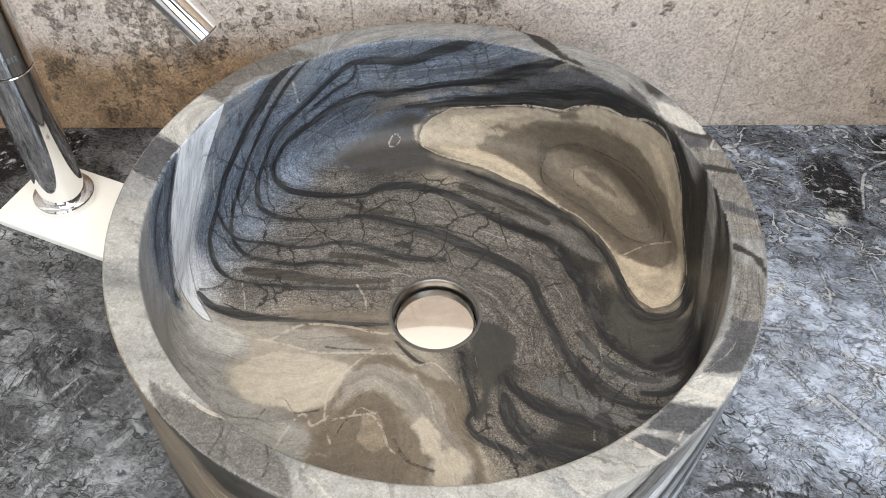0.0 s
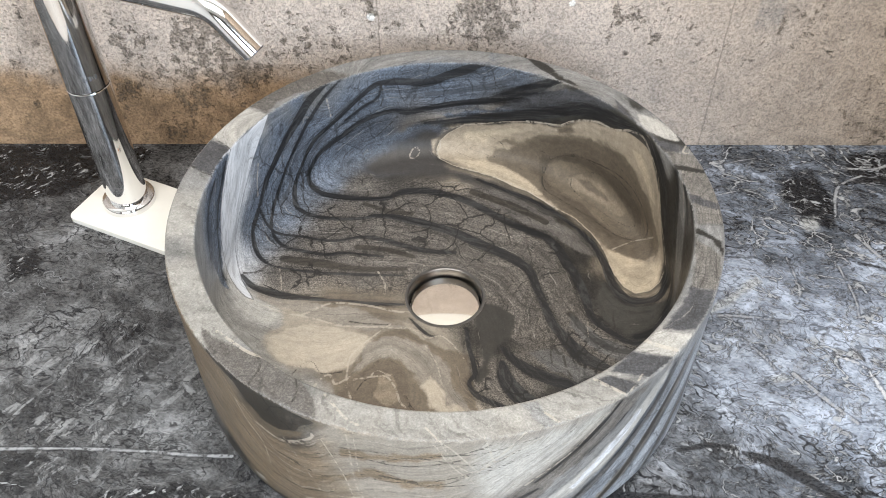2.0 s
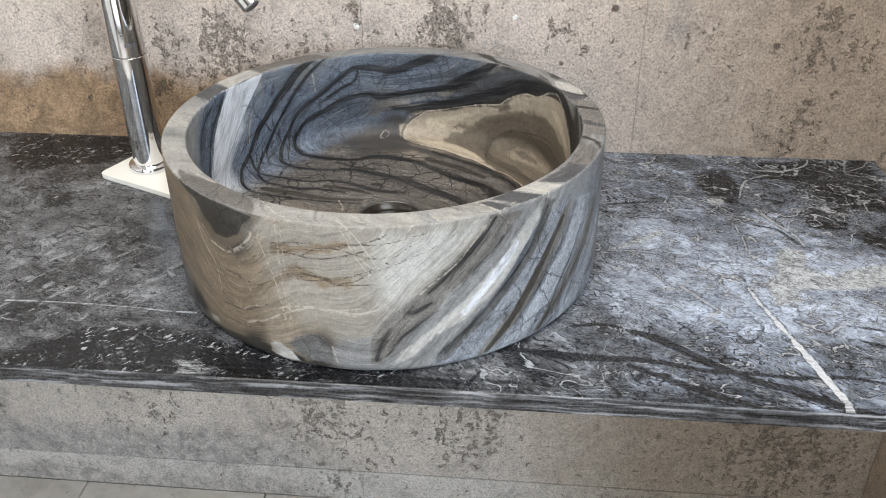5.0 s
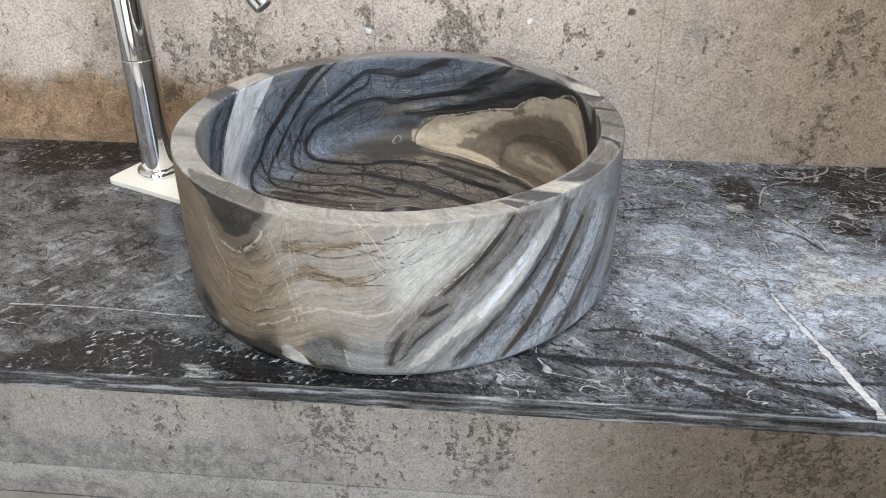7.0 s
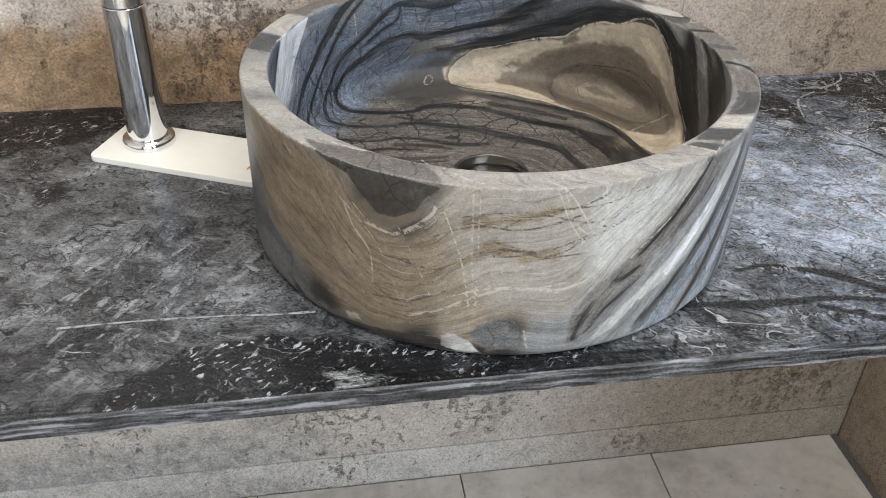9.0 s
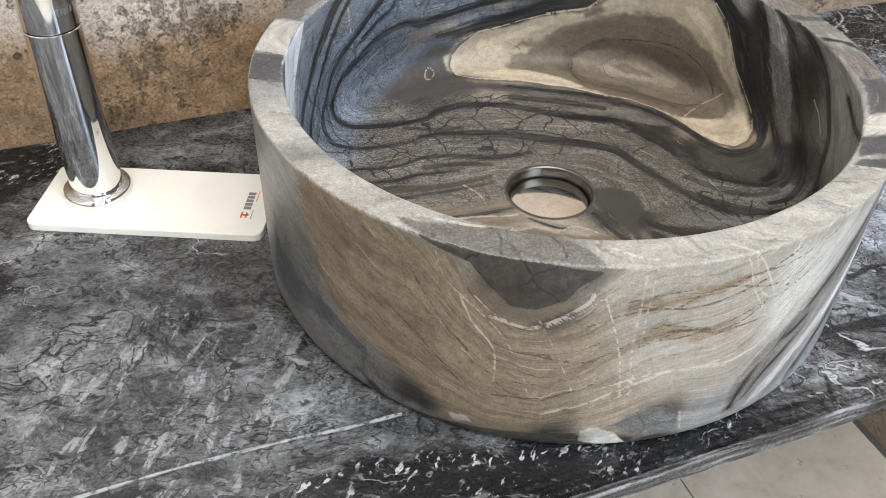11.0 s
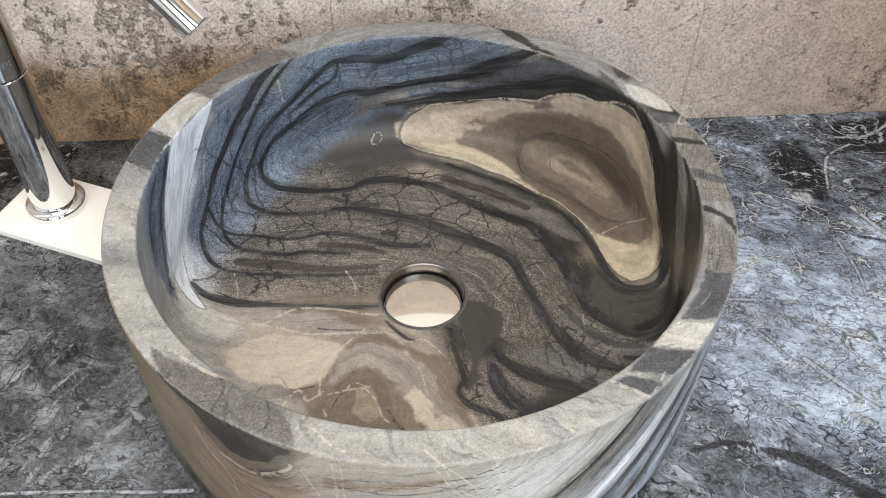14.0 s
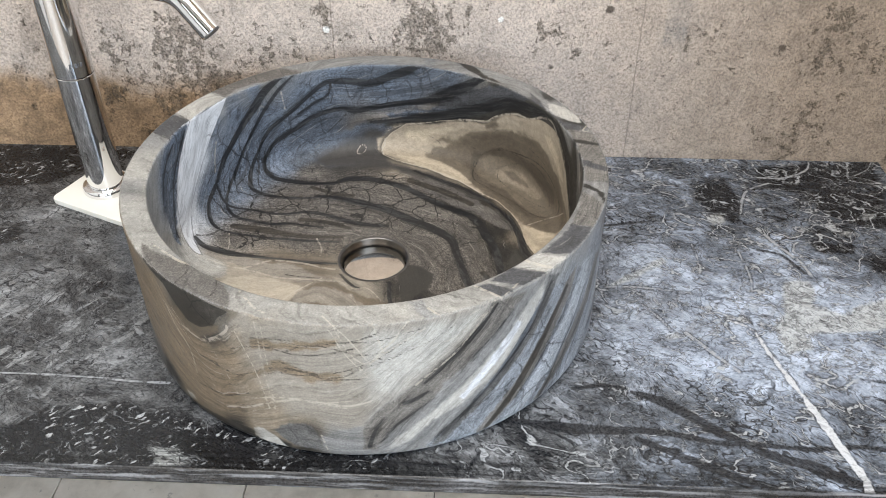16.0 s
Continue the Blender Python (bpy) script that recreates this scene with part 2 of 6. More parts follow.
    curls = n.math("ADD", n.math("MULTIPLY", n.blob(0.513, 0.650, 0, 0.17, 0.6), 0.07), n.span(n.split(n.place)[0], -0.10, 0.25, -0.085, 0.03))
    # white squiggles with dark outlines
    for scale, gap, width, force, bias in ((10, 0.12, 0.006, 0.75, 0.53), (22, 0.10, 0.012, 0.7, 0.52), (55, 0.11, 0.022, 0.5, 0.53), (130, 0.12, 0.030, 0.25, 0.52)):
        ridge = n.math("PINGPONG", n.noise(scale, 2, 0.5, vec=n.vec("ADD", crisp, (3.1, 1.7, 0.4))), gap)
        some = n.span(n.noise(scale * 0.6, 3, 0.62, vec=n.vec("ADD", flat, (8.0, scale, 1.0))), n.math("SUBTRACT", bias, n.math("MULTIPLY", curls, 1.0 if scale < 30 else 0.25)), n.math("SUBTRACT", bias + 0.06, n.math("MULTIPLY", curls, 1.0 if scale < 30 else 0.25)))
        some = n.math("MULTIPLY", some, n.span(grain, 0.36, 0.46))
        base = n.mix(n.math("MULTIPLY", n.math("MULTIPLY", n.span(ridge, width * 2.4, width * 1.4), some), 0.65), base, (0.014, 0.014, 0.016))
        base = n.mix(n.math("MULTIPLY", n.math("MULTIPLY", n.span(ridge, width, width * 0.5), some), n.span(n.split(n.place)[0], -0.12, 0.15, force * (1.0 if scale < 15 else 0.5), force)), base, (0.50, 0.515, 0.53))
    # white flecks in the black zones
    fleck = n.span(n.noise(1.0, 4, 0.62, vec=n.vec("MULTIPLY", n.warped(0.012, 50, vec=n.turned(-38)), (95, 230, 80))), 0.585, 0.62)
    base = n.mix(n.math("MULTIPLY", n.math("MULTIPLY", fleck, n.math("MULTIPLY", n.span(n.noise(24, 3), 0.44, 0.52), n.span(n.split(n.place)[0], 0.30, 0.18))), n.math("MULTIPLY", black_zone, 0.85)), base, (0.42, 0.43, 0.44))
    # long veins, dark, pale and white, with torn edges
    torn = n.span(n.noise(130, 4, 0.7), 0.38, 0.50)
    frayed = n.math("ADD", n.math("MULTIPLY", n.math("SUBTRACT", patch, 0.5), 4.5), n.math("MULTIPLY", n.math("SUBTRACT", n.noise(240, 3, 0.6), 0.5), 2.5))
    deep = n.span(n.math("ADD", n.attribute("dark_mm"), frayed), 1.6, -0.2)
    base = n.mix(n.math("MULTIPLY", deep, n.ramp(grain, (0.35, 0.95), (0.65, 0.8))), base, (0.016, 0.016, 0.018))
    thread = n.math("ADD", n.attribute("thread_mm"), n.math("MULTIPLY", frayed, 0.35))
    base = n.mix(n.math("MULTIPLY", n.math("MULTIPLY", n.span(thread, 2.2, 0.8), torn), 0.5), base, (0.016, 0.016, 0.018))
    base = n.mix(n.math("MULTIPLY", n.math("MULTIPLY", n.span(thread, 0.5, -0.5), torn), 0.7), base, (0.44, 0.45, 0.465))
    bright = n.math("ADD", n.math("ADD", n.attribute("white_mm"), 0.1), n.math("ADD", n.math("MULTIPLY", frayed, 0.8), n.math("MULTIPLY", n.math("SUBTRACT", n.noise(60, 3, 0.6), 0.5), 6.0)))
    base = n.mix(n.math("MULTIPLY", n.math("MULTIPLY", n.span(bright, 2.6, 1.2), torn), 0.5), base, (0.016, 0.016, 0.018))
    base = n.mix(n.math("MULTIPLY", n.span(bright, 0.6, -0.8), n.ramp(grain, (0.34, 0.55), (0.50, 0.95))), base, (0.58, 0.59, 0.61))
    # dark laminations along the front edge
    y = n.split(n.place)[1]
    leaves = n.noise(1.0, 4, 0.6, vec=n.vec("MULTIPLY", n.warped(0.006, 30), (9, 300, 300)))
    front = n.span(n.math("ADD", y, n.math("MULTIPLY", n.math("SUBTRACT", cloud, 0.5), 0.06)), 0.240, 0.211)
    base = n.mix(n.math("MULTIPLY", front, 0.85), base, n.mix(1.0, base, n.ramp(leaves, (0.42, 0.06), (0.50, 0.45), (0.60, 1.0)), "MULTIPLY"))
    # the cut front face shows the layers edge on
    face = n.span(y, EDGE_Y + 0.0022, EDGE_Y + 0.0006)
    base = n.mix(face, base, n.mix(1.0, n.ramp(leaves, (0.40, (0.012, 0.012, 0.013)), (0.52, (0.05, 0.05, 0.052)), (0.62, (0.17, 0.17, 0.175))), n.ramp(cloud, (0.40, 0.5), (0.60, 1.5)), "MULTIPLY"))
    n.bump(grain, 0.05, 0.0005)
    return n.done(base, n.ramp(grain, (0.3, 0.20), (0.7, 0.36)))


def banded_stone(name):
    """Stone with folded layers. The basin's mesh carries its pigment and the distance from its dark and pale layers, in mm."""
    n = Nodes(name, rough=0.36, spec=0.26)
    a = n.tree.nodes.new("ShaderNodeAttribute")
    a.attribute_name = "pigment"
    base = a.outputs["Color"]
    ink, dusk_mm, vein_mm, flow, brittle, smooth = (n.attribute(k) for k in ("dark_mm", "dusk_mm", "vein_mm", "flow_mm", "brittle", "calm"))
    lively = n.math("SUBTRACT", 1.0, n.math("MULTIPLY", smooth, 0.75))
    rag = n.math("ADD", n.math("MULTIPLY", n.math("SUBTRACT", n.noise(60, 6, 0.68), 0.5), 8.0), n.math("MULTIPLY", n.math("SUBTRACT", n.noise(320, 3, 0.6), 0.5), 2.2))
    swell = n.math("MULTIPLY", n.math("SUBTRACT", n.noise(24, 2, 0.5), 0.52), 9.0)
    join = n.tree.nodes.new("ShaderNodeCombineXYZ")
    n.set(join, 0, n.math("MULTIPLY", n.math("ADD", flow, n.math("MULTIPLY", rag, 0.55)), 0.17))
    along = n.vec("ADD", n.vec("MULTIPLY", n.place, (18, 18, 18)), join.outputs[0])
    layers = n.noise(1.0, 4, 0.62, vec=along)
    join2 = n.tree.nodes.new("ShaderNodeCombineXYZ")
    n.set(join2, 0, n.math("MULTIPLY", n.math("ADD", flow, n.math("MULTIPLY", rag, 0.45)), 0.6))
    seam = n.math("ADD", flow, n.math("ADD", n.math("MULTIPLY", rag, 0.30), n.math("MULTIPLY", swell, 0.6)))
    thin = n.noise(1.0, 4, 0.65, vec=n.vec("ADD", n.vec("MULTIPLY", n.place, (40, 40, 40)), join2.outputs[0]))
    join3 = n.tree.nodes.new("ShaderNodeCombineXYZ")
    n.set(join3, 0, n.math("MULTIPLY", n.math("ADD", flow, n.math("MULTIPLY", rag, 0.3)), 1.3))
    grain = n.noise(760, 3, 0.75)
    mottle = n.noise(150, 6, 0.75)
    base = n.mix(lively, base, n.ramp(layers, (0.33, 0.62), (0.48, 0.98), (0.66, 1.28)), "MULTIPLY")
    base = n.mix(lively, base, n.ramp(thin, (0.36, 0.74), (0.50, 1.0), (0.64, 1.14)), "MULTIPLY")
    # granular froth, strong in the brittle grey layers
    froth = n.ramp(grain, (0.38, 0.45), (0.50, 0.95), (0.62, 1.65))
    calm = n.mix(n.math("MULTIPLY", smooth, 0.6), n.ramp(grain, (0.36, 0.74), (0.52, 1.0), (0.66, 1.28)), (1.0, 1.0, 1.0))
    base = n.mix(1.0, base, n.mix(n.span(brittle, 0.05, 0.7), calm, froth), "MULTIPLY")
    base = n.mix(n.math("SUBTRACT", 1.0, n.math("MULTIPLY", smooth, 0.5)), base, n.ramp(mottle, (0.34, 0.78), (0.55, 1.02), (0.70, 1.20)), "MULTIPLY")
    # thin dark laminae and pale threads along the layers
    for gap, width, force, tint, bias in ((2.6, 0.30, 0.55, (0.035, 0.030, 0.026), 0.49), (1.3, 0.18, 0.38, (0.06, 0.052, 0.045), 0.47), (3.1, 0.22, 0.35, (0.55, 0.52, 0.47), 0.52)):
        near = n.math("PINGPONG", n.math("ADD", seam, gap * 7.3), gap)
        some = n.span(n.noise(30, 4, 0.65, vec=n.vec("ADD", n.place, (gap, 3.0, 0.0))), bias, bias + 0.07)
        base = n.mix(n.math("MULTIPLY", n.math("MULTIPLY", n.span(near, width, width * 0.3), some), n.math("MULTIPLY", lively, force)), base, tint)
    hair = n.noise(1.0, 4, 0.7, vec=n.vec("ADD", n.vec("MULTIPLY", n.place, (60, 60, 60)), join3.outputs[0]))
    base = n.mix(n.math("MULTIPLY", n.span(hair, 0.565, 0.63), n.math("MULTIPLY", n.span(mottle, 0.45, 0.56), n.math("MULTIPLY", lively, 0.5))), base, n.mix(1.0, base, (1.45, 1.45, 1.45), "MULTIPLY"))
    base = n.mix(n.math("MULTIPLY", n.span(hair, 0.43, 0.37), n.math("MULTIPLY", lively, 0.55)), base, n.mix(1.0, base, (0.35, 0.34, 0.33), "MULTIPLY"))
    # pigment deepens gradually towards each dark layer
    deep = n.span(n.math("ADD", ink, n.math("ADD", rag, swell)), 5.0, 0.0)
    base = n.mix(1.0, base, n.ramp(deep, (0.0, 1.0), (1.0, 0.74)), "MULTIPLY")
    base = n.mix(n.math("MULTIPLY", deep, 0.7), base, n.mix(1.0, base, n.ramp(thin, (0.38, 0.35), (0.48, 1.0)), "MULTIPLY"))
    # dusky layers
    dusked = n.span(n.math("ADD", dusk_mm, n.math("ADD", n.math("MULTIPLY", rag, 0.30), n.math("MULTIPLY", swell, 0.2))), 1.0, -0.9)
    murk = n.mix(1.0, n.mix(n.attribute("cool"), (0.036, 0.031, 0.025), (0.064, 0.070, 0.080)), n.ramp(thin, (0.36, 0.6), (0.62, 1.5)), "MULTIPLY")
    base = n.mix(n.math("MULTIPLY", dusked, 0.86), base, n.mix(1.0, base, murk, "DARKEN"))
    # the tan heart in the bowl: a dark surround, a bright ragged margin, brown layers within
    heart = n.math("ADD", n.attribute("heart_mm"), n.math("ADD", n.math("MULTIPLY", rag, 0.28), n.math("MULTIPLY", swell, 0.12)))
    within = n.span(heart, -0.3, 0.3)
    base = n.mix(n.math("MULTIPLY", n.span(heart, -5.5, -1.0), 0.7), base, n.mix(1.0, base, (0.030, 0.028, 0.025), "DARKEN"))
    tan = n.mix(0.5, a.outputs["Color"], n.mix(1.0, a.outputs["Color"], n.ramp(layers, (0.35, 0.66), (0.50, 1.0), (0.64, 1.25)), "MULTIPLY"))
    tan = n.mix(1.0, tan, n.mix(1.0, n.ramp(mottle, (0.36, 0.84), (0.64, 1.14)), calm, "MULTIPLY"), "MULTIPLY")
    ring = n.math("PINGPONG", n.math("ADD", heart, n.math("MULTIPLY", swell, 0.9)), 4.2)
    tan = n.mix(n.math("MULTIPLY", n.span(ring, 0.35, 0.08), n.math("MULTIPLY", n.span(n.noise(26, 3), 0.50, 0.58), 0.35)), tan, (0.06, 0.05, 0.04))
    base = n.mix(n.math("MULTIPLY", within, 0.95), base, tan)
    edge = n.math("MULTIPLY", n.span(n.math("ABSOLUTE", n.math("SUBTRACT", heart, 0.2)), 0.75, 0.3), n.span(mottle, 0.40, 0.50))
    base = n.mix(n.math("MULTIPLY", edge, 0.55), base, (0.54, 0.47, 0.37))
    # the dark crackled wedge over the rim
    wedge = n.math("ADD", n.attribute("wedge_mm"), n.math("ADD", n.math("MULTIPLY", rag, 0.5), n.math("MULTIPLY", swell, 0.25)))
    base = n.mix(n.math("MULTIPLY", n.span(wedge, -0.4, 0.5), 0.92), base, n.mix(1.0, (0.036, 0.032, 0.027), n.mix(1.0, calm, n.ramp(mottle, (0.36, 0.6), (0.64, 1.35)), "MULTIPLY"), "MULTIPLY"))
    base = n.mix(n.math("MULTIPLY", n.span(wedge, -11.0, -1.0), n.math("MULTIPLY", n.span(wedge, 0.2, -0.4), 0.6)), base, n.mix(1.0, base, (0.11, 0.088, 0.062), "DARKEN"))
    brittle = n.most(brittle, n.span(wedge, 0.0, 1.0))
    # the white stripe down the wall
    stripe = n.math("ADD", n.attribute("stripe_mm"), n.math("MULTIPLY", rag, 0.22))
    streaks = n.mix(1.0, (0.60, 0.61, 0.63), n.mix(1.0, n.ramp(hair, (0.38, 0.72), (0.52, 1.05)), n.ramp(layers, (0.36, 0.72), (0.56, 1.08)), "MULTIPLY"), "MULTIPLY")
    base = n.mix(n.math("MULTIPLY", n.span(stripe, -0.4, 0.5), 0.9), base, streaks)
    base = n.mix(n.math("MULTIPLY", n.span(n.math("ABSOLUTE", n.math("ADD", stripe, 0.6)), 0.7, 0.3), 0.55), base, (0.10, 0.105, 0.115))
    # dark layers, with thin grey laminae inside
    inked = n.span(n.math("ADD", ink, n.math("ADD", n.math("MULTIPLY", rag, 0.24), n.math("MULTIPLY", swell, 0.22))), 0.7, -0.5)
    black = n.ramp(thin, (0.38, (0.011, 0.011, 0.012)), (0.52, (0.020, 0.020, 0.021)), (0.62, (0.050, 0.050, 0.050)))
    base = n.mix(n.math("MULTIPLY", inked, 0.9), base, black)
    # thin dark seams
    cracked = n.span(n.math("ADD", n.attribute("crack_mm"), n.math("MULTIPLY", rag, 0.16)), 0.30, -0.15)
    base = n.mix(n.math("MULTIPLY", cracked, n.math("MULTIPLY", n.span(mottle, 0.42, 0.54), 0.8)), base, (0.030, 0.026, 0.022))
    # crackle: fine dark joints
    bent = n.warped(0.014, 55, detail=4)
    for scale, width, force, bias in ((30, 0.030, 0.9, 0.45), (72, 0.034, 0.6, 0.47), (150, 0.045, 0.4, 0.47)):
        edge = n.cells(scale, vec=bent)
        some = n.math("MULTIPLY", n.span(n.noise(16, 3, 0.6, vec=n.vec("ADD", n.place, (scale, 0, 0))), bias, bias + 0.08), n.span(brittle, 0.10, 0.60))
        base = n.mix(n.math("MULTIPLY", n.math("MULTIPLY", n.span(edge, width, width * 0.25), some), force), base, (0.016, 0.015, 0.014))
    # light threads
    threads = n.span(n.math("ADD", vein_mm, n.math("MULTIPLY", rag, 0.06)), 0.55, 0.1)
    base = n.mix(n.math("MULTIPLY", threads, n.math("MULTIPLY", n.span(mottle, 0.40, 0.52), 0.55)), base, (0.48, 0.43, 0.36))
    n.bump(n.math("ADD", grain, mottle), 0.05, 0.0005)
    return n.done(base, n.ramp(mottle, (0.3, 0.30), (0.7, 0.46)))


def plain(name, colour, rough=0.5, metal=0.0, spec=0.5, vary=0.08):
    n = Nodes(name, rough, metal, spec)
    v = n.noise(35, 5, 0.6)
    lo, hi = tuple(c * (1 - vary) for c in colour), tuple(min(1, c * (1 + vary)) for c in colour)
    return n.done(n.ramp(v, (0.3, lo), (0.7, hi)))


CONCRETE_WALL = wall_stain("stained_concrete_wall", (0.655, 0.562, 0.490), (0.33, 0.250, 0.178), (0.335, 0.226, 0.138),
                           ((-0.233, 0.133, 0.045, 0.95), (-0.313, 0.133, 0.04, 0.6), (-0.263, 0.112, 0.04, 0.75), (-0.210, 0.100, 0.04, 0.7), (-0.329, 0.077, 0.018, 1.0), (-0.261, 0.065, 0.022, 1.0), (0.057, 0.163, 0.04, 0.95), (0.080, 0.183, 0.03, 0.6), (-0.220, 0.119, 0.03, 0.8), (-0.142, 0.118, 0.05, 0.45), (-0.053, 0.174, 0.03, 0.5), (0.030, 0.203, 0.03, 0.5), (0.520, 0.185, 0.025, 0.7), (0.507, 0.057, 0.03, 0.6), (0.482, 0.017, 0.022, 0.7), (0.555, 0.143, 0.03, 0.5), (0.372, 0.165, 0.03, 0.5), (0.195, 0.159, 0.025, 0.5), (0.510, 0.136, 0.04, 0.5), (-0.278, 0.024, 0.04, 0.6), (-0.150, 0.107, 0.03, 0.6)),
                           (-0.08, 0.092, 0.24), 0.315, (0.297, -0.055), ((0.259, 0.192, 0.006), (0.459, 0.149, 0.006), (0.198, 0.120, 0.005), (-0.360, 0.086, 0.004)), ((-0.062, 0.163, 0.0045), (0.138, 0.178, 0.004)), (0.323, 0.348, 0.148))
# lower wall and skirting: shade and warm bounce painted brown at the right
CONCRETE_LOW = wall_stain("grey_concrete_wall", (0.60, 0.555, 0.505), (0.27, 0.215, 0.155), (0.40, 0.38, 0.36),
                          ((-0.147, -0.51, 0.09, 0.65), (0.09, -0.53, 0.08, 0.65), (-0.13, -0.60, 0.07, 0.5), (-0.457, -0.52, 0.06, 0.4), (0.58, -0.53, 0.12, 0.7)), (-0.3, -0.56, 0.2), 0.24)
SKIRTING = wall_stain("grey_skirting_tile", (0.64, 0.61, 0.57), (0.30, 0.24, 0.175), (0.44, 0.41, 0.38), ((-0.147, -0.66, 0.06, 0.5), (0.35, -0.65, 0.05, 0.5)), (-0.3, -0.66, 0.2), 0.24)
FLOOR_TILE = floor_tile("pale_stone_tile")
GROUT = plain("grout", (0.12, 0.11, 0.10), 0.9)
PLASTER = plain("white_plaster", (0.78, 0.76, 0.72), 0.85, vary=0.03)
CHROME = Nodes("polished_chrome", 0.06, 1.0).done((0.82, 0.82, 0.83))
# the drain cap's chrome, with a beige reflection put into its tint
BEIGE_CHROME = Nodes("beige_tinted_chrome", 0.07, 1.0).done((0.74, 0.67, 0.59))
# for the unseen front wall, dark only so the faucet mirrors dark
REFLECTED_DARK = plain("dark_for_reflections", (0.14, 0.125, 0.11), 0.8)
PLATE_WHITE = plain("white_lacquered_board", (0.80, 0.78, 0.72), 0.35, vary=0.03)
COUNTER = dark_marble("dark_marble")
BASIN = banded_stone("banded_stone")


# ---- mesh helpers ----
def mesh_from(name, bm, material, smooth=False):
    data = bpy.data.meshes.new(name)
    bmesh.ops.recalc_face_normals(bm, faces=bm.faces)
    bm.to_mesh(data)
    bm.free()
    data.materials.append(material)
    if smooth:
        data.shade_smooth()
        data.set_sharp_from_angle(angle=radians(32))
    return data


def part(name, bm, material, parent=None, label="", smooth=False):
    ob = new(name, mesh_from(name, bm, material, smooth))
    ob.parent = parent
    return tagged(ob, label) if label else ob


def box(x0, x1, y0, y1, z0, z1, bevel=0.0, segments=2):
    bm = bmesh.new()
    bmesh.ops.create_cube(bm, size=1, matrix=Matrix.Translation(((x0 + x1) / 2, (y0 + y1) / 2, (z0 + z1) / 2)) @ Matrix.Diagonal((x1 - x0, y1 - y0, z1 - z0, 1)))
    if bevel:
        bmesh.ops.bevel(bm, geom=bm.edges[:], offset=bevel, segments=segments, affect="EDGES", profile=0.5)
    return bm


def revolve(profile, turns=64, centre=(0, 0, 0)):
    """A surface turned round the z axis; profile of (r, z). A radius of 0 closes it."""
    bm = bmesh.new()
    rings = []
    for r, z in profile:
        if r == 0:
            rings.append([bm.verts.new((centre[0], centre[1], centre[2] + z))])
        else:
            rings.append([bm.verts.new((centre[0] + r * math.cos(a), centre[1] + r * math.sin(a), centre[2] + z)) for a in (2 * math.pi * i / turns for i in range(turns))])
    for a, b in zip(rings, rings[1:]):
        for i in range(turns):
            j = (i + 1) % turns
            if len(a) == 1:
                bm.faces.new((a[0], b[j], b[i]))
            elif len(b) == 1:
                bm.faces.new((a[i], a[j], b[0]))
            else:
                bm.faces.new((a[i], a[j], b[j], b[i]))
    return bm


def tube(points, radii, turns=32):
    """A round bar along points, with a radius at each; its ends are closed."""
    bm = bmesh.new()
    pts = [Vector(p) for p in points]
    rings = []
    for i, p in enumerate(pts):
        way = (pts[min(i + 1, len(pts) - 1)] - pts[max(i - 1, 0)]).normalized()
        side = way.cross(Vector((0, 0, 1)) if abs(way.z) < 0.95 else Vector((0, 1, 0))).normalized()
        up = side.cross(way)
        rings.append([bm.verts.new(p + radii[i] * (math.cos(a) * side + math.sin(a) * up)) for a in (2 * math.pi * k / turns for k in range(turns))])
    for a, b in zip(rings, rings[1:]):
        for i in range(turns):
            j = (i + 1) % turns
            bm.faces.new((a[i], a[j], b[j], b[i]))
    bm.faces.new(rings[0])
    bm.faces.new(rings[-1])
    return bm


def inside_mm(x, y, ring):
    """Distance to the ring's edge, above zero inside it."""
    inside, gap = np.zeros(len(x), bool), np.full(len(x), 1e9)
    for (x0, y0), (x1, y1) in zip(ring, ring[1:] + ring[:1]):
        dx, dy = x1 - x0, y1 - y0
        t = np.clip(((x - x0) * dx + (y - y0) * dy) / (dx * dx + dy * dy), 0, 1)
        gap = np.minimum(gap, np.hypot(x - x0 - t * dx, y - y0 - t * dy))
        if y1 != y0:
            inside ^= ((y0 > y) != (y1 > y)) & (x < x0 + (y - y0) / dy * dx)
    return np.where(inside, gap, -gap)


def structure(name, bm, material, label):
    return tagged(part(name, bm, material), label, "", "", "structure")


# ---- the room ----
structure("floor", box(LEFT_X - 0.1, RIGHT_X + 0.1, FRONT_Y - 0.1, WALL_Y + 0.12, FLOOR_Z - 0.12, FLOOR_Z - 0.006), GROUT, "pale stone tiled floor with thin dark joints")
structure("ceiling", box(LEFT_X - 0.1, RIGHT_X + 0.1, FRONT_Y - 0.1, WALL_Y + 0.12, TOP_Z, TOP_Z + 0.1), PLASTER, "plain white plastered ceiling")
# unseen upper wall, made white to brighten the drain cap's reflection
structure("wall_back_upper", box(LEFT_X - 0.1, RIGHT_X + 0.1, WALL_Y, WALL_Y + 0.12, 0.46, TOP_Z), PLASTER, "unseen white wall above the concrete, added for a bright reflection in the drain")
structure("wall_back", box(LEFT_X - 0.1, RIGHT_X + 0.1, WALL_Y, WALL_Y + 0.12, -0.01, 0.46), CONCRETE_WALL, "weathered beige and grey concrete wall with dark stains")
structure("wall_back_lower", box(LEFT_X - 0.1, RIGHT_X + 0.1, LOW_Y, LOW_Y + 0.108, FLOOR_Z - 0.1, -0.01), CONCRETE_LOW, "mottled grey concrete wall below the counter")
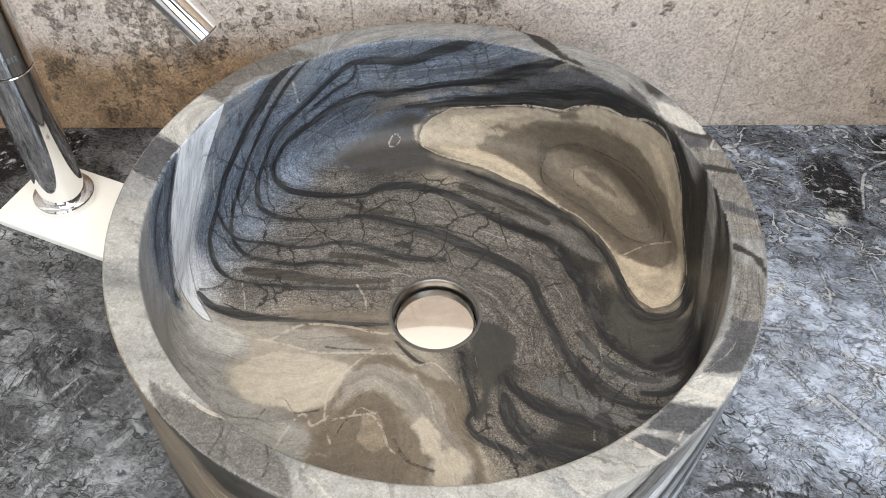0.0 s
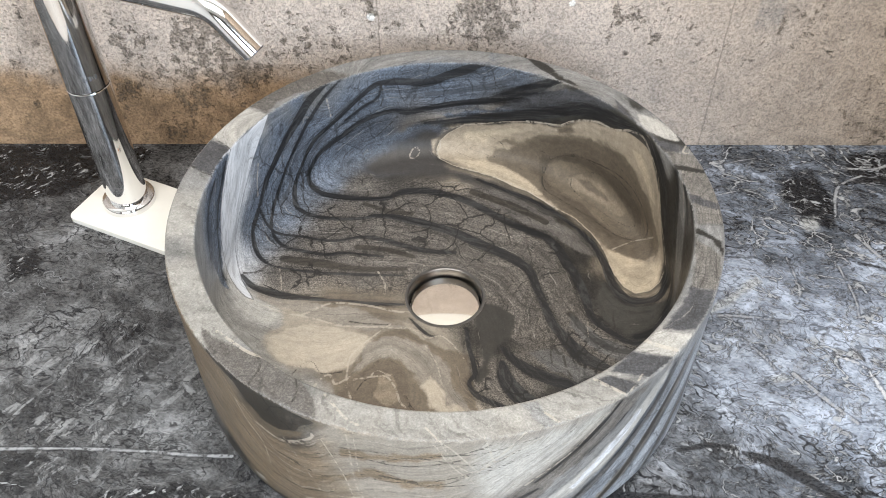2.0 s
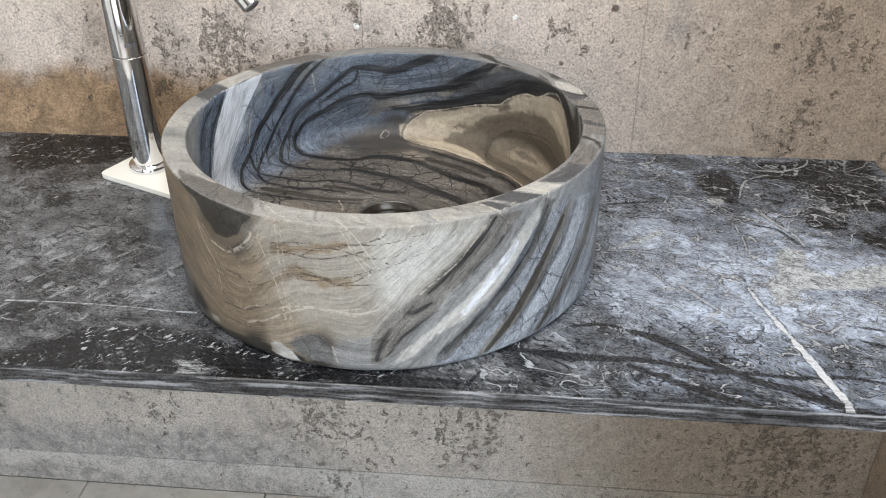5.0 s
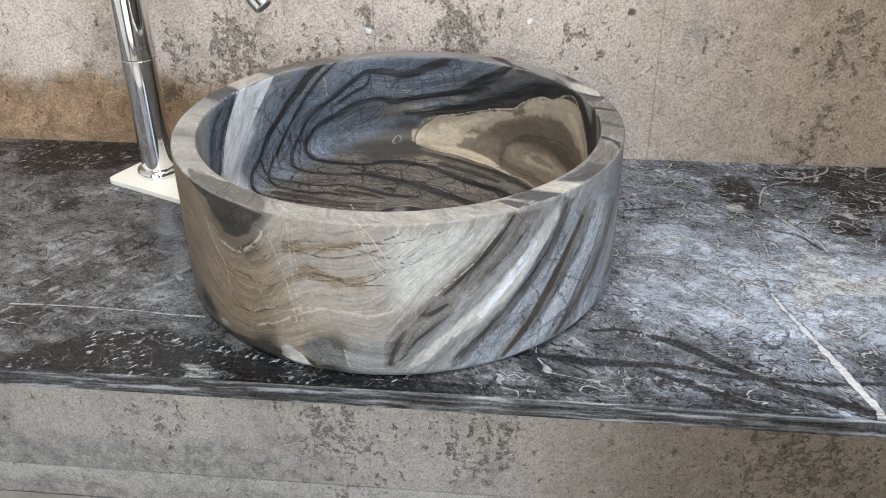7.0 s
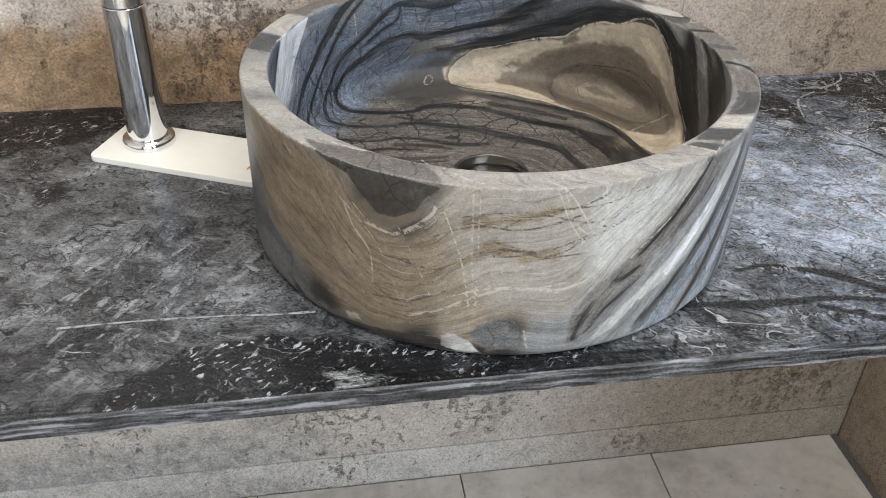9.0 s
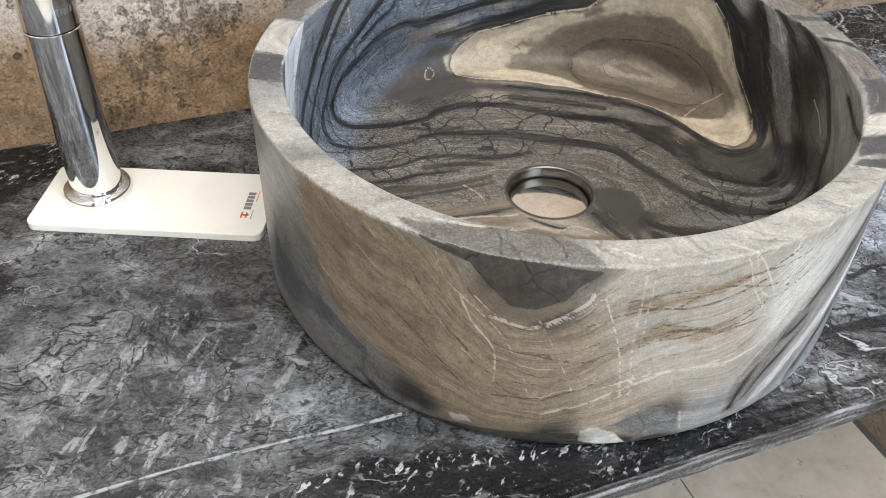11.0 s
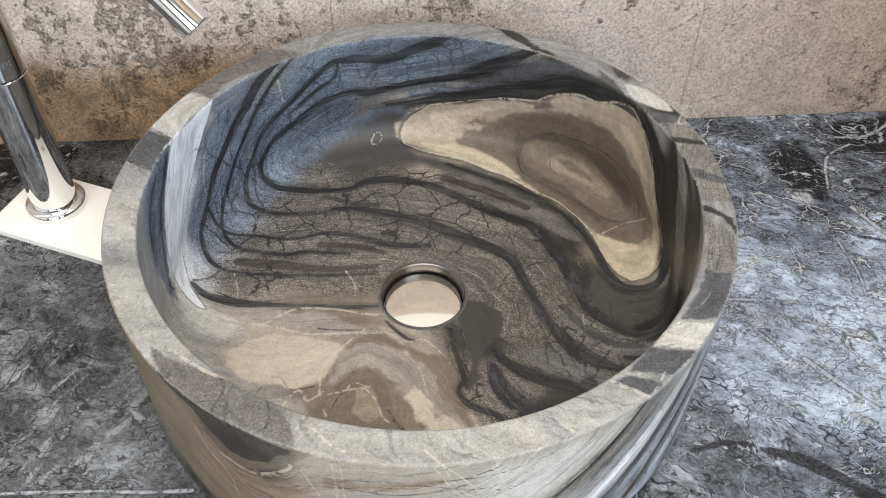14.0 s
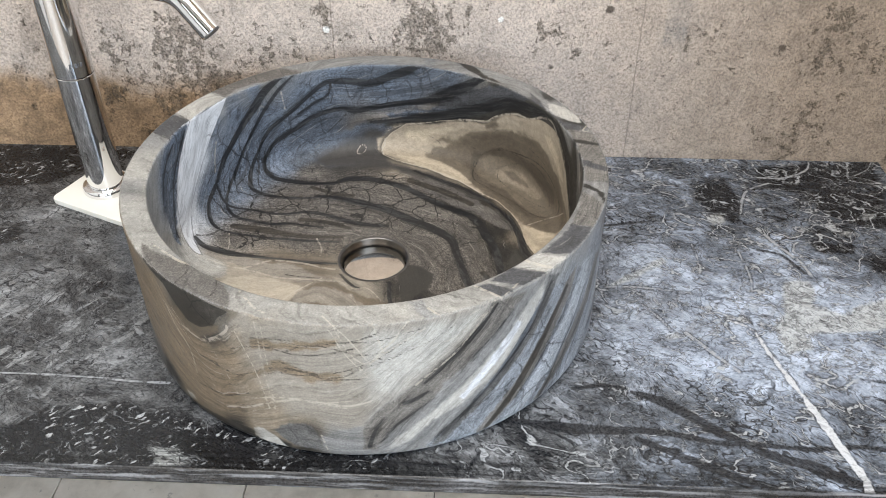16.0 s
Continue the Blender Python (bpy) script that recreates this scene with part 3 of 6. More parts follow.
# the side wall, with a window opening in front of the counter
for y0, y1, z0, z1 in ((FRONT_Y, -1.55, FLOOR_Z - 0.1, TOP_Z), (-0.35, WALL_Y, FLOOR_Z - 0.1, TOP_Z), (-1.55, -0.35, FLOOR_Z - 0.1, 0.12), (-1.55, -0.35, 1.45, TOP_Z)):
    structure("wall_right", box(RIGHT_X, RIGHT_X + 0.1, y0, y1, z0, z1), CONCRETE_WALL, "weathered brownish concrete side wall round a window opening")
structure("wall_left", box(LEFT_X - 0.1, LEFT_X, FRONT_Y, WALL_Y, FLOOR_Z - 0.1, TOP_Z), PLASTER, "plain pale plastered side wall")
# unseen front wall and doorway, added to shape reflections and let fill in
for x0, x1, z0, z1 in ((LEFT_X, -1.3, FLOOR_Z - 0.1, TOP_Z), (0.3, RIGHT_X, FLOOR_Z - 0.1, TOP_Z), (-1.3, 0.3, 1.3, TOP_Z)):
    structure("wall_front", box(x0, x1, FRONT_Y - 0.1, FRONT_Y, z0, z1), REFLECTED_DARK, "unseen dark wall, added for dark reflections in the faucet, round an assumed doorway")

# skirting
structure("baseboard", box(LEFT_X, RIGHT_X, LOW_Y - 0.003, LOW_Y + 0.012, FLOOR_Z, FLOOR_Z + 0.07, 0.002), SKIRTING, "grey stone-look skirting tile at the foot of the wall")

# ---- counter ----
MARBLE_ZONES, MARBLE_LINES = [], {"dark": [], "thread": [], "white": []}


def marble_line(kind, *points):
    """A vein of the marble through the points: x, y and half width, in mm."""
    p = [points[0], *points, points[-1]]
    for a, b, c, d in zip(p, p[1:], p[2:], p[3:]):
        steps = max(2, int(math.dist(b[:2], c[:2]) / 2))
        for t in (k / steps for k in range(steps)):
            MARBLE_LINES[kind].append((*(0.5 * (2 * b[i] + (c[i] - a[i]) * t + (2 * a[i] - 5 * b[i] + 4 * c[i] - d[i]) * t * t + (3 * b[i] - a[i] - 3 * c[i] + d[i]) * t ** 3) for i in (0, 1)), b[2] + (c[2] - b[2]) * t))


MARBLE_ZONES.append(("black", ((459, 691), (601, 704), (592, 584), (594, 561), (544, 570), (511, 592), (500, 628), (461, 638), (439, 663))))
MARBLE_ZONES.append(("black", ((378, 641), (415, 649), (422, 618), (405, 569), (387, 580), (375, 603))))
MARBLE_ZONES.append(("black", ((527, 515), (578, 502), (565, 466), (551, 475), (530, 484))))
MARBLE_ZONES.append(("black", ((481, 545), (527, 536), (519, 509), (484, 518))))
MARBLE_ZONES.append(("black", ((-313, 211), (-291, 241), (-263, 264), (-192, 274), (-148, 269), (-97, 253), (-42, 236), (50, 233), (58, 208), (-45, 207), (-168, 207), (-306, 207))))
MARBLE_ZONES.append(("black", ((-560, 698), (-400, 698), (-323, 692), (-318, 653), (-378, 637), (-432, 608), (-507, 586))))
MARBLE_ZONES.append(("black", ((-284, 447), (-253, 448), (-245, 424), (-275, 423))))
MARBLE_ZONES.append(("black", ((-424, 525), (-400, 531), (-382, 504), (-410, 492))))
MARBLE_ZONES.append(("pale", ((433, 470), (464, 471), (454, 433), (479, 416), (502, 435), (541, 446), (565, 429), (555, 402), (472, 394), (436, 388), (437, 371), (412, 362), (409, 395), (422, 422))))
MARBLE_ZONES.append(("pale", ((375, 579), (392, 586), (396, 569), (380, 561))))
MARBLE_ZONES.append(("pale", ((516, 563), (534, 558), (527, 545), (513, 552))))
MARBLE_ZONES.append(("pale", ((555, 594), (572, 595), (565, 583), (551, 580))))
MARBLE_ZONES.append(("pale", ((274, 472), (316, 505), (320, 495), (279, 463), (246, 447))))
MARBLE_ZONES.append(("pale", ((-152, 227), (-128, 232), (-113, 213), (-141, 207))))
MARBLE_ZONES.append(("pale", ((292, 381), (313, 389), (326, 379), (302, 373))))
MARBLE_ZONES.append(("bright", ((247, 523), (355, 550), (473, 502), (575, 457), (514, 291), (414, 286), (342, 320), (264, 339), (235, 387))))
marble_line("dark", (141, 271, 2), (177, 267, 4), (203, 264, 5), (234, 263, 4), (265, 264, 3), (295, 260, 2.5), (324, 254, 2.5), (354, 253, 2), (404, 250, 2), (445, 254, 2), (487, 247, 2))
marble_line("dark", (260, 308, 2), (280, 300, 4.5), (304, 285, 5), (327, 267, 4.5), (349, 253, 3.5), (372, 240, 4), (399, 232, 5), (420, 220, 5.5), (446, 209, 4), (464, 207, 1))
marble_line("dark", (258, 255, 2), (282, 243, 3.5), (310, 229, 4), (337, 217, 3.5), (364, 209, 1.5))
marble_line("dark", (474, 311, 1), (487, 304, 3), (506, 300, 3))
marble_line("dark", (51, 220, 1), (81, 220, 1.5), (111, 218, 1))
marble_line("dark", (116, 217, 1.2), (126, 236, 1))
marble_line("dark", (257, 557, 1), (291, 564, 2), (312, 568, 1))
marble_line("dark", (420, 520, 1.5), (444, 511, 2), (461, 481, 1))
marble_line("dark", (206, 310, 1.5), (234, 315, 2), (255, 312, 1.5))
marble_line("dark", (470, 333, 1), (500, 327, 1.2), (514, 323, 1))
marble_line("dark", (236, 231, 1), (244, 219, 1.2), (248, 213, 1))
marble_line("dark", (440, 637, 2), (498, 646, 2.4), (537, 636, 2), (575, 625, 2))
marble_line("white", (365, 406, 1), (386, 394, 1.5), (395, 361, 2), (406, 326, 2.5), (416, 293, 3.6), (424, 266, 3.8), (431, 240, 4), (437, 218, 3.6), (436, 207, 3.6))
marble_line("thread", (-357, 306, 1.4), (-291, 307, 1.2), (-229, 305, 1.2), (-195, 302, 1.4), (-157, 301, 1.4))
marble_line("thread", (-306, 513, 0.8), (-262, 499, 0.8), (-238, 506, 0.6))
marble_line("thread", (429, 559, 2), (442, 532, 2), (460, 501, 2), (466, 476, 1.5))
marble_line("thread", (398, 519, 1.2), (402, 478, 1), (398, 449, 1))
marble_line("thread", (281, 430, 1), (298, 408, 1.5), (307, 391, 1))
marble_line("thread", (321, 387, 2), (340, 363, 2), (362, 336, 1.5))
marble_line("thread", (250, 452, 1), (284, 453, 1.5), (337, 446, 1))
marble_line("thread", (497, 382, 1.5), (526, 355, 1))
marble_line("thread", (446, 663, 1.5), (481, 662, 1.5), (514, 680, 1.5), (524, 701, 1))
marble_line("thread", (416, 587, 1.5), (432, 631, 1.5), (464, 651, 1.2))
marble_line("thread", (555, 695, 1), (561, 669, 1), (587, 683, 1), (601, 704, 0.8))
marble_line("thread", (351, 528, 1), (353, 486, 1), (344, 466, 0.8))
marble_line("thread", (319, 670, 1), (356, 679, 1), (375, 667, 1))
marble_line("thread", (298, 618, 1), (334, 626, 1.2), (358, 608, 1))
marble_line("thread", (3, 207, 1), (43, 207, 1), (82, 207, 1))
marble_line("thread", (-245, 207, 1.2), (-169, 207, 1), (-94, 207, 1), (-16, 207, 1.2))


def slab():
    """The slab, with a fine net on its top and rounded front arrises."""
    back, z0 = WALL_Y - 0.001, -SLAB
    profile = [(back, z0), (EDGE_Y + 0.0015, z0), (EDGE_Y, z0 + 0.0015), (EDGE_Y, -0.010), (EDGE_Y, -0.0018), (EDGE_Y + 0.0006, -0.0006), (EDGE_Y + 0.0018, 0.0)]
    profile += [(y, 0.0) for y in np.linspace(EDGE_Y + 0.004, back, 240)]
    xs = [LEFT_X + 0.02, -1.3, -1.0, -0.8, *np.linspace(-0.66, END_X, 600)]
    n = len(profile)
    verts = [(x, y, z) for x in xs for y, z in profile]
    faces = [(i * n + k, i * n + (k + 1) % n, (i + 1) * n + (k + 1) % n, (i + 1) * n + k) for i in range(len(xs) - 1) for k in range(n)]
    faces += [tuple(range(n)), tuple((len(xs) - 1) * n + k for k in reversed(range(n)))]
    data = bpy.data.meshes.new("countertop")
    data.from_pydata(verts, [], faces)
    data.materials.append(COUNTER)
    bm = bmesh.new()
    bm.from_mesh(data)
    bmesh.ops.recalc_face_normals(bm, faces=bm.faces)
    bm.to_mesh(data)
    bm.free()
    co = np.array(verts) * 1000
    from mathutils import kdtree
    for kind, line in MARBLE_LINES.items():
        tree = kdtree.KDTree(len(line))
        for k, (x, y, half) in enumerate(line):
            tree.insert((x, y, 0), k)
        tree.balance()
        found = [tree.find((x, y, 0))[1:] for x, y, z in co]
        gap = np.array([d - line[k][2] for k, d in found], np.float32)
        data.attributes.new(kind + "_mm", "FLOAT", "POINT").data.foreach_set("value", np.minimum(gap, 40))
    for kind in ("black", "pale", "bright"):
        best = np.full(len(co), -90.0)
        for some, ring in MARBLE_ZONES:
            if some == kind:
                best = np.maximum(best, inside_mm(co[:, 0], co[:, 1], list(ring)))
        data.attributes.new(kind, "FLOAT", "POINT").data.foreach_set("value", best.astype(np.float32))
    return data


counter = tagged(new("countertop", slab()), "black and grey veined marble countertop with a polished front edge", "countertop")

# ---- basin ----
CX, CY, RADIUS, HEIGHT = 0.0150, 0.4440, 0.2205, 0.1505
INNER, HOLE, FLOOR_MM, RISE, FILLET = 197.3, 34.5, 36.0, 9.0, 20.0
# lengths along the skin, in mm: to the end of the floor, of the fillet, of the inner wall and of the rim
M_FLOOR = INNER - FILLET
M_WALL = M_FLOOR + FILLET * math.pi / 2
M_RIM = M_WALL + HEIGHT * 1000 - (FLOOR_MM + RISE + FILLET)
M_OUT = M_RIM + RADIUS * 1000 - INNER


def arc(cx, cz, r, a0, a1, n):
    return [(cx + r * math.cos(radians(a0 + (a1 - a0) * i / n)), cz + r * math.sin(radians(a0 + (a1 - a0) * i / n))) for i in range(n + 1)]


def skin(m):
    """Radius and height, in mm, of a point of the skin that lies m mm from the drain's axis along floor, wall, rim and outside."""
    if m < M_FLOOR:
        return m, FLOOR_MM + RISE * max(0.0, (m - HOLE) / (M_FLOOR - HOLE)) ** 1.3
    if m < M_WALL:
        b = (m - M_FLOOR) / FILLET
        return M_FLOOR + FILLET * math.sin(b), FLOOR_MM + RISE + FILLET * (1 - math.cos(b))
    if m < M_RIM:
        return INNER, FLOOR_MM + RISE + FILLET + m - M_WALL
    if m < M_OUT:
        return INNER + m - M_RIM, HEIGHT * 1000
    return RADIUS * 1000, max(0.0, HEIGHT * 1000 - (m - M_OUT))


def basin_profile():
    hole, top, low, inner = HOLE / 1000, HEIGHT, FLOOR_MM / 1000, INNER / 1000
    p = [(hole, 0.004), (hole, 0.020), (hole, low - 0.0015)]
    p += arc(hole + 0.0015, low - 0.0015, 0.0015, 180, 95, 3)
    p += [tuple(v / 1000 for v in skin(HOLE + 2 + 1.25 * i)) for i in range(int((M_RIM - HOLE - 4) / 1.25))]
    p += arc(inner + 0.0016, top - 0.0016, 0.0016, 180, 90, 3)
    p += [(inner + 0.0028 + 0.0012 * i, top) for i in range(int((M_OUT - M_RIM - 4.5) / 1.2))]
    p += arc(RADIUS - 0.0016, top - 0.0016, 0.0016, 90, 0, 3)
    z = top - 0.004
    while z > 0.006:
        p.append((RADIUS, z))
        z -= 0.0013
    p += [(RADIUS - 0.0003, 0.005), (RADIUS - 0.003, 0.0012), (RADIUS - 0.006, 0.0), (0.12, 0.0), (hole + 0.004, 0.0), (hole, 0.004)]
    return p


def on_basin(x, y):
    """The place on the basin, in mm from its axis and foot, of a point of its skin laid flat."""
    a = math.atan2(y, x)
    r, z = skin(math.hypot(x, y))
    return (r * math.cos(a), r * math.sin(a), z)


from mathutils import kdtree

LAYERS = {"dark": [], "crack": [], "dusk": [], "vein": []}
SPOTS = []


def course(kind, half_width, points):
    """A layer of the stone that follows a smooth line through the points; a third number at a point is its half width there."""
    p = [tuple(q) if len(q) == 3 else (*q, half_width) for q in points]
    p = [p[0], *p, p[-1]]
    line, half = [], []
    for a, b, c, d in zip(p, p[1:], p[2:], p[3:]):
        steps = max(2, int(math.dist(b[:2], c[:2]) / 1.5))
        for k in range(steps):
            t = k / steps
            line.append(on_basin(*(0.5 * (2 * b[i] + (c[i] - a[i]) * t + (2 * a[i] - 5 * b[i] + 4 * c[i] - d[i]) * t * t + (3 * b[i] - a[i] - 3 * c[i] + d[i]) * t ** 3) for i in (0, 1))))
            half.append(b[2] + (c[2] - b[2]) * t)
    LAYERS[kind].append((np.array(line), np.array(half)))


def dark(*points):
    course("dark", 2.0, points)


def dusk(*points):
    course("dusk", 2.0, points)


def crack(half_width, *points):
    course("crack", half_width, points)


def vein(half_width, *points):
    course("vein", half_width, points)


FIELDS = {"heart": [], "wedge": [], "stripe": []}
PATCHES = []


def field(kind, *points):
    """A closed patch of one pigment with a crisp edge, on the skin laid flat."""
    FIELDS[kind].append(points)


def patch(kind, soft, *points):
    """A closed patch of one pigment whose edge is soft over some mm, on the skin laid flat."""
    PATCHES.append((kind, soft, points))


LEVELS = []


def level(height, *points):
    """The layering of the stone stands at this height along the line."""
    LEVELS.append((height, points))


def spots(kind, *points):
    SPOTS.extend((kind, x, y) for x, y in points)


# pigments: blue-grey, dusky blue, grey, dark olive, brown-grey, tan, white, ash, pale warm grey, brown, fawn, cool fawn, blue ash, slate, umber, bright tan, smooth tan, smoky brown, dull umber, olive black, pale ash, brown ash, dark brown ash, dark slate, pale blue ash, dull olive
PIGMENT = {"b": (0.130, 0.153, 0.190), "u": (0.112, 0.128, 0.155), "g": (0.125, 0.113, 0.100), "d": (0.028, 0.026, 0.023), "n": (0.160, 0.132, 0.100), "t": (0.325, 0.288, 0.236), "w": (0.58, 0.59, 0.61), "s": (0.215, 0.212, 0.206), "p": (0.275, 0.264, 0.243), "m": (0.185, 0.144, 0.101), "o": (0.230, 0.190, 0.143), "q": (0.255, 0.230, 0.196), "v": (0.235, 0.250, 0.270), "k": (0.125, 0.122, 0.118), "e": (0.098, 0.081, 0.062), "y": (0.360, 0.303, 0.232), "Y": (0.480, 0.405, 0.305), "T": (0.430, 0.380, 0.310), "N": (0.066, 0.061, 0.057), "E": (0.135, 0.110, 0.083), "O": (0.045, 0.042, 0.037), "P": (0.400, 0.385, 0.355), "h": (0.165, 0.153, 0.139), "H": (0.118, 0.108, 0.098), "K": (0.072, 0.072, 0.076), "V": (0.350, 0.368, 0.390), "D": (0.056, 0.053, 0.047)}
SMOOTH = {"T": 1.0, "Y": 0.8, "N": 1.0, "E": 0.7, "O": 1.0, "P": 0.6, "y": 0.8, "n": 0.8, "e": 0.8, "q": 0.6, "t": 0.9, "o": 0.4, "d": 0.6, "k": 0.5, "w": 0.5, "p": 0.5, "s": 0.35, "v": 0.2, "h": 0.3, "m": 0.2, "H": 0.3, "K": 0.5, "V": 0.4, "D": 0.8}
# layers of the basin's stone on its skin laid flat, in mm from the drain
field("heart", (-8, 200), (1, 209), (20, 220), (46, 220), (67, 220), (89, 218), (111, 213), (138, 204), (152, 204), (171, 200), (193, 188), (212, 171), (235, 156), (250, 141), (254, 126), (255, 107), (251, 85), (237, 68), (225, 54), (214, 35), (201, 17), (192, 6), (181, -1), (168, -3), (159, 6), (152, 23), (149, 42), (144, 59), (138, 73), (125, 93), (103, 112), (81, 132), (65, 141), (49, 153), (28, 162), (6, 170), (-8, 180), (-11, 191))
field("stripe", (-239, 178), (-236, 148), (-232, 117), (-224, 89), (-215, 67), (-203, 47), (-193, 30), (-184, 10), (-170, -12), (-177, -9), (-190, 4), (-203, 16), (-229, 24), (-247, 39), (-260, 58), (-269, 80), (-275, 104))
field("wedge", (-245, -197), (-222, -223), (-198, -248), (-159, -275), (-117, -298), (-126, -300), (-142, -303), (-151, -307), (-176, -304), (-195, -292), (-202, -278), (-207, -264), (-210, -251), (-228, -227))
field("wedge", (-329, -323), (-284, -361), (-231, -393), (-171, -420), (-164, -426), (-234, -398), (-289, -366))
spots("k", (-420, -148), (-397, -230), (-426, -112), (-395, -167), (-383, -238), (-375, -126), (-177, -265), (-156, -278), (-127, -296), (-166, -257), (-137, -291), (-388, -167))
spots("k", (-397, -79), (-392, -136), (-366, -238))
spots("s", (-239, -210), (-215, -234), (-190, -255), (-158, -277), (-138, -289), (-310, 47), (-228, 205), (-165, 268), (-90, 296), (7, 311), (97, 293), (218, 214))
spots("s", (261, 171), (305, 80), (315, 10), (299, -85), (270, -149), (-225, 189), (-188, 225), (278, 92), (304, 81), (303, 33), (288, -84), (248, -171))
spots("s", (-291, 81), (311, -17), (-143, 256), (-157, -256), (-191, -241), (-61, -108), (-107, -113), (-201, -41), (-283, -55), (-295, -73), (-3, 308), (-188, 250))
spots("s", (-284, 105), (157, 271), (270, 161), (303, -49), (280, -123), (254, -172), (305, 28), (199, -237), (-168, -247), (17, -446), (116, -389), (67, -421))
spots("s", (159, -379), (198, -318), (230, -267), (299, -65), (0, -451), (239, -206))
spots("p", (-288, 116), (-264, 157), (-305, -40), (-288, -118), (-266, -175), (-91, -284), (-27, -301), (35, -302), (97, -287), (164, -254), (-274, 135), (-250, 153))
spots("p", (237, -204), (151, -255), (126, -268), (-298, -5), (-288, -70), (-261, -139), (-281, -114), (-262, -166), (-81, -287), (9, -297), (101, -280), (228, -201))
spots("p", (-261, 167), (145, -265), (-240, -191), (-310, -23), (-37, -294), (-308, -82), (-318, -6), (-281, -150))
spots("d", (314, -21), (243, 16), (258, -38), (179, -40), (-32, 180), (-62, 165), (87, 245), (190, 219), (250, 182), (152, -27), (131, 7), (233, 19))
spots("d", (274, 47), (287, 114), (163, -38), (89, 92), (127, 47), (90, -112), (47, -46), (-168, -296), (-196, -270), (-196, -410), (-65, -433), (-189, -284))
spots("d", (-159, -307), (-346, -305))
spots("w", (-238, 78), (-207, 49), (-231, 57), (-266, 104), (-198, 3))
spots("b", (-209, 169), (-197, 126), (-189, 82), (-160, 189), (-126, 237), (-252, 14), (-225, 187), (-158, 133), (-191, 64), (-244, 137), (-139, 253), (-80, 282))
spots("b", (-105, 243), (-3, 270), (-123, 152), (-176, 95), (-249, 13), (-203, 212))
spots("u", (-105, 172), (-78, 198), (23, 263), (79, 282), (45, 283), (-1, 311), (-43, 290), (92, 273))
spots("g", (-122, 46), (-76, 24), (-142, 17), (-82, 139), (-32, 121), (-98, 95), (-2, 95), (43, 126), (-58, 59), (-7, 48), (46, 18), (85, 44))
spots("g", (104, -3), (69, -33), (124, -36), (95, -69), (144, -73), (76, -93), (36, 2), (44, -100))
spots("e", (99, 182), (132, 184), (109, 153), (143, 130), (163, 98), (175, 66), (116, 122), (148, 63), (149, 160), (160, 56), (195, 118), (179, 146))
spots("e", (90, 162))
spots("y", (1, 196), (36, 209), (76, 208), (20, 178), (50, 164), (74, 149), (182, 188), (217, 157), (233, 116), (229, 88), (212, 64), (195, 36))
spots("y", (178, 11), (164, 24), (154, 45))
spots("n", (-43, 189), (-65, -19), (-91, -14), (-61, -98), (-49, -116), (-76, -116), (-85, -99))
spots("t", (-122, -46), (-96, -51), (-147, -47), (-13, -92), (7, -116), (-87, -65), (-29, -60), (-5, -99), (2, -131), (-54, -79), (-166, -22), (-181, -33))
spots("t", (-29, -98), (-138, -21))
spots("m", (-262, -294), (-194, -340), (-208, -285), (-274, -260), (-210, -367), (-260, -230), (-264, -321), (-184, -386), (-206, -306), (-292, -168), (-280, -254), (-308, -131))
spots("m", (-152, -342), (-348, -157))
spots("o", (-130, -370), (-116, -326), (-156, -362), (-138, -399), (-89, -378), (-82, -307), (-84, -342), (-65, -412), (-101, -406))
spots("q", (-60, -337), (-31, -340), (-30, -387), (-3, -342), (34, -366), (59, -343), (87, -326), (2, -379), (11, -419), (-29, -317), (20, -317), (122, -310))
spots("q", (89, -351), (146, -292), (226, -305), (41, -316), (-101, -309), (-109, -309), (-79, -316))
spots("v", (348, -197), (308, -268), (279, -328), (329, -131), (246, -384), (291, -212))
patch("u", 9, (-84, 183), (-66, 202), (-37, 219), (-6, 226), (4, 214), (-12, 198), (-12, 171), (-41, 157), (-72, 156), (-102, 164), (-102, 173))
patch("N", 17, (-26, 213), (-6, 216), (2, 171), (64, 138), (110, 104), (99, 97), (52, 126), (11, 149), (-33, 152), (-68, 153), (-89, 159), (-65, 188))
patch("p", 7, (-210, 11), (-182, 5), (-165, -11), (-142, -25), (-139, -45), (-153, -53), (-150, -70), (-138, -81), (-110, -95), (-86, -112), (-188, -232), (-225, -196), (-259, -147))
patch("P", 10, (-200, 36), (-184, 10), (-168, -12), (-142, -29), (-152, -45), (-175, -30), (-192, -6), (-205, 14))
patch("b", 2, (-289, 26), (-288, 70), (-276, 97), (-260, 57), (-240, 24), (-210, 11), (-192, -6), (-208, -7), (-255, -15), (-278, 3))
patch("n", 4, (-40, -32), (-15, -52), (19, -66), (25, -107), (48, -294), (40, -296), (-119, -270), (-85, -100), (-75, -78), (-65, -54), (-53, -43))
patch("q", 5, (-165, -9), (-118, -32), (-63, -41), (-34, -37), (-47, -31), (-81, -16), (-110, -13), (-138, -14))
patch("T", 3, (-141, -45), (-119, -37), (-95, -39), (-69, -47), (-61, -54), (-71, -66), (-79, -82), (-87, -88), (-106, -88), (-122, -85), (-138, -78), (-149, -66), (-151, -54))
patch("q", 4, (-65, -54), (-42, -46), (-16, -57), (4, -80), (9, -103), (21, -123), (32, -294), (27, -297), (-14, -296), (-8, -127), (-16, -105), (-25, -86), (-37, -73), (-54, -71), (-66, -84), (-75, -87))
patch("T", 4, (-11, -89), (-1, -100), (5, -118), (19, -129), (-10, -297), (-3, -135), (-14, -118), (-18, -100))
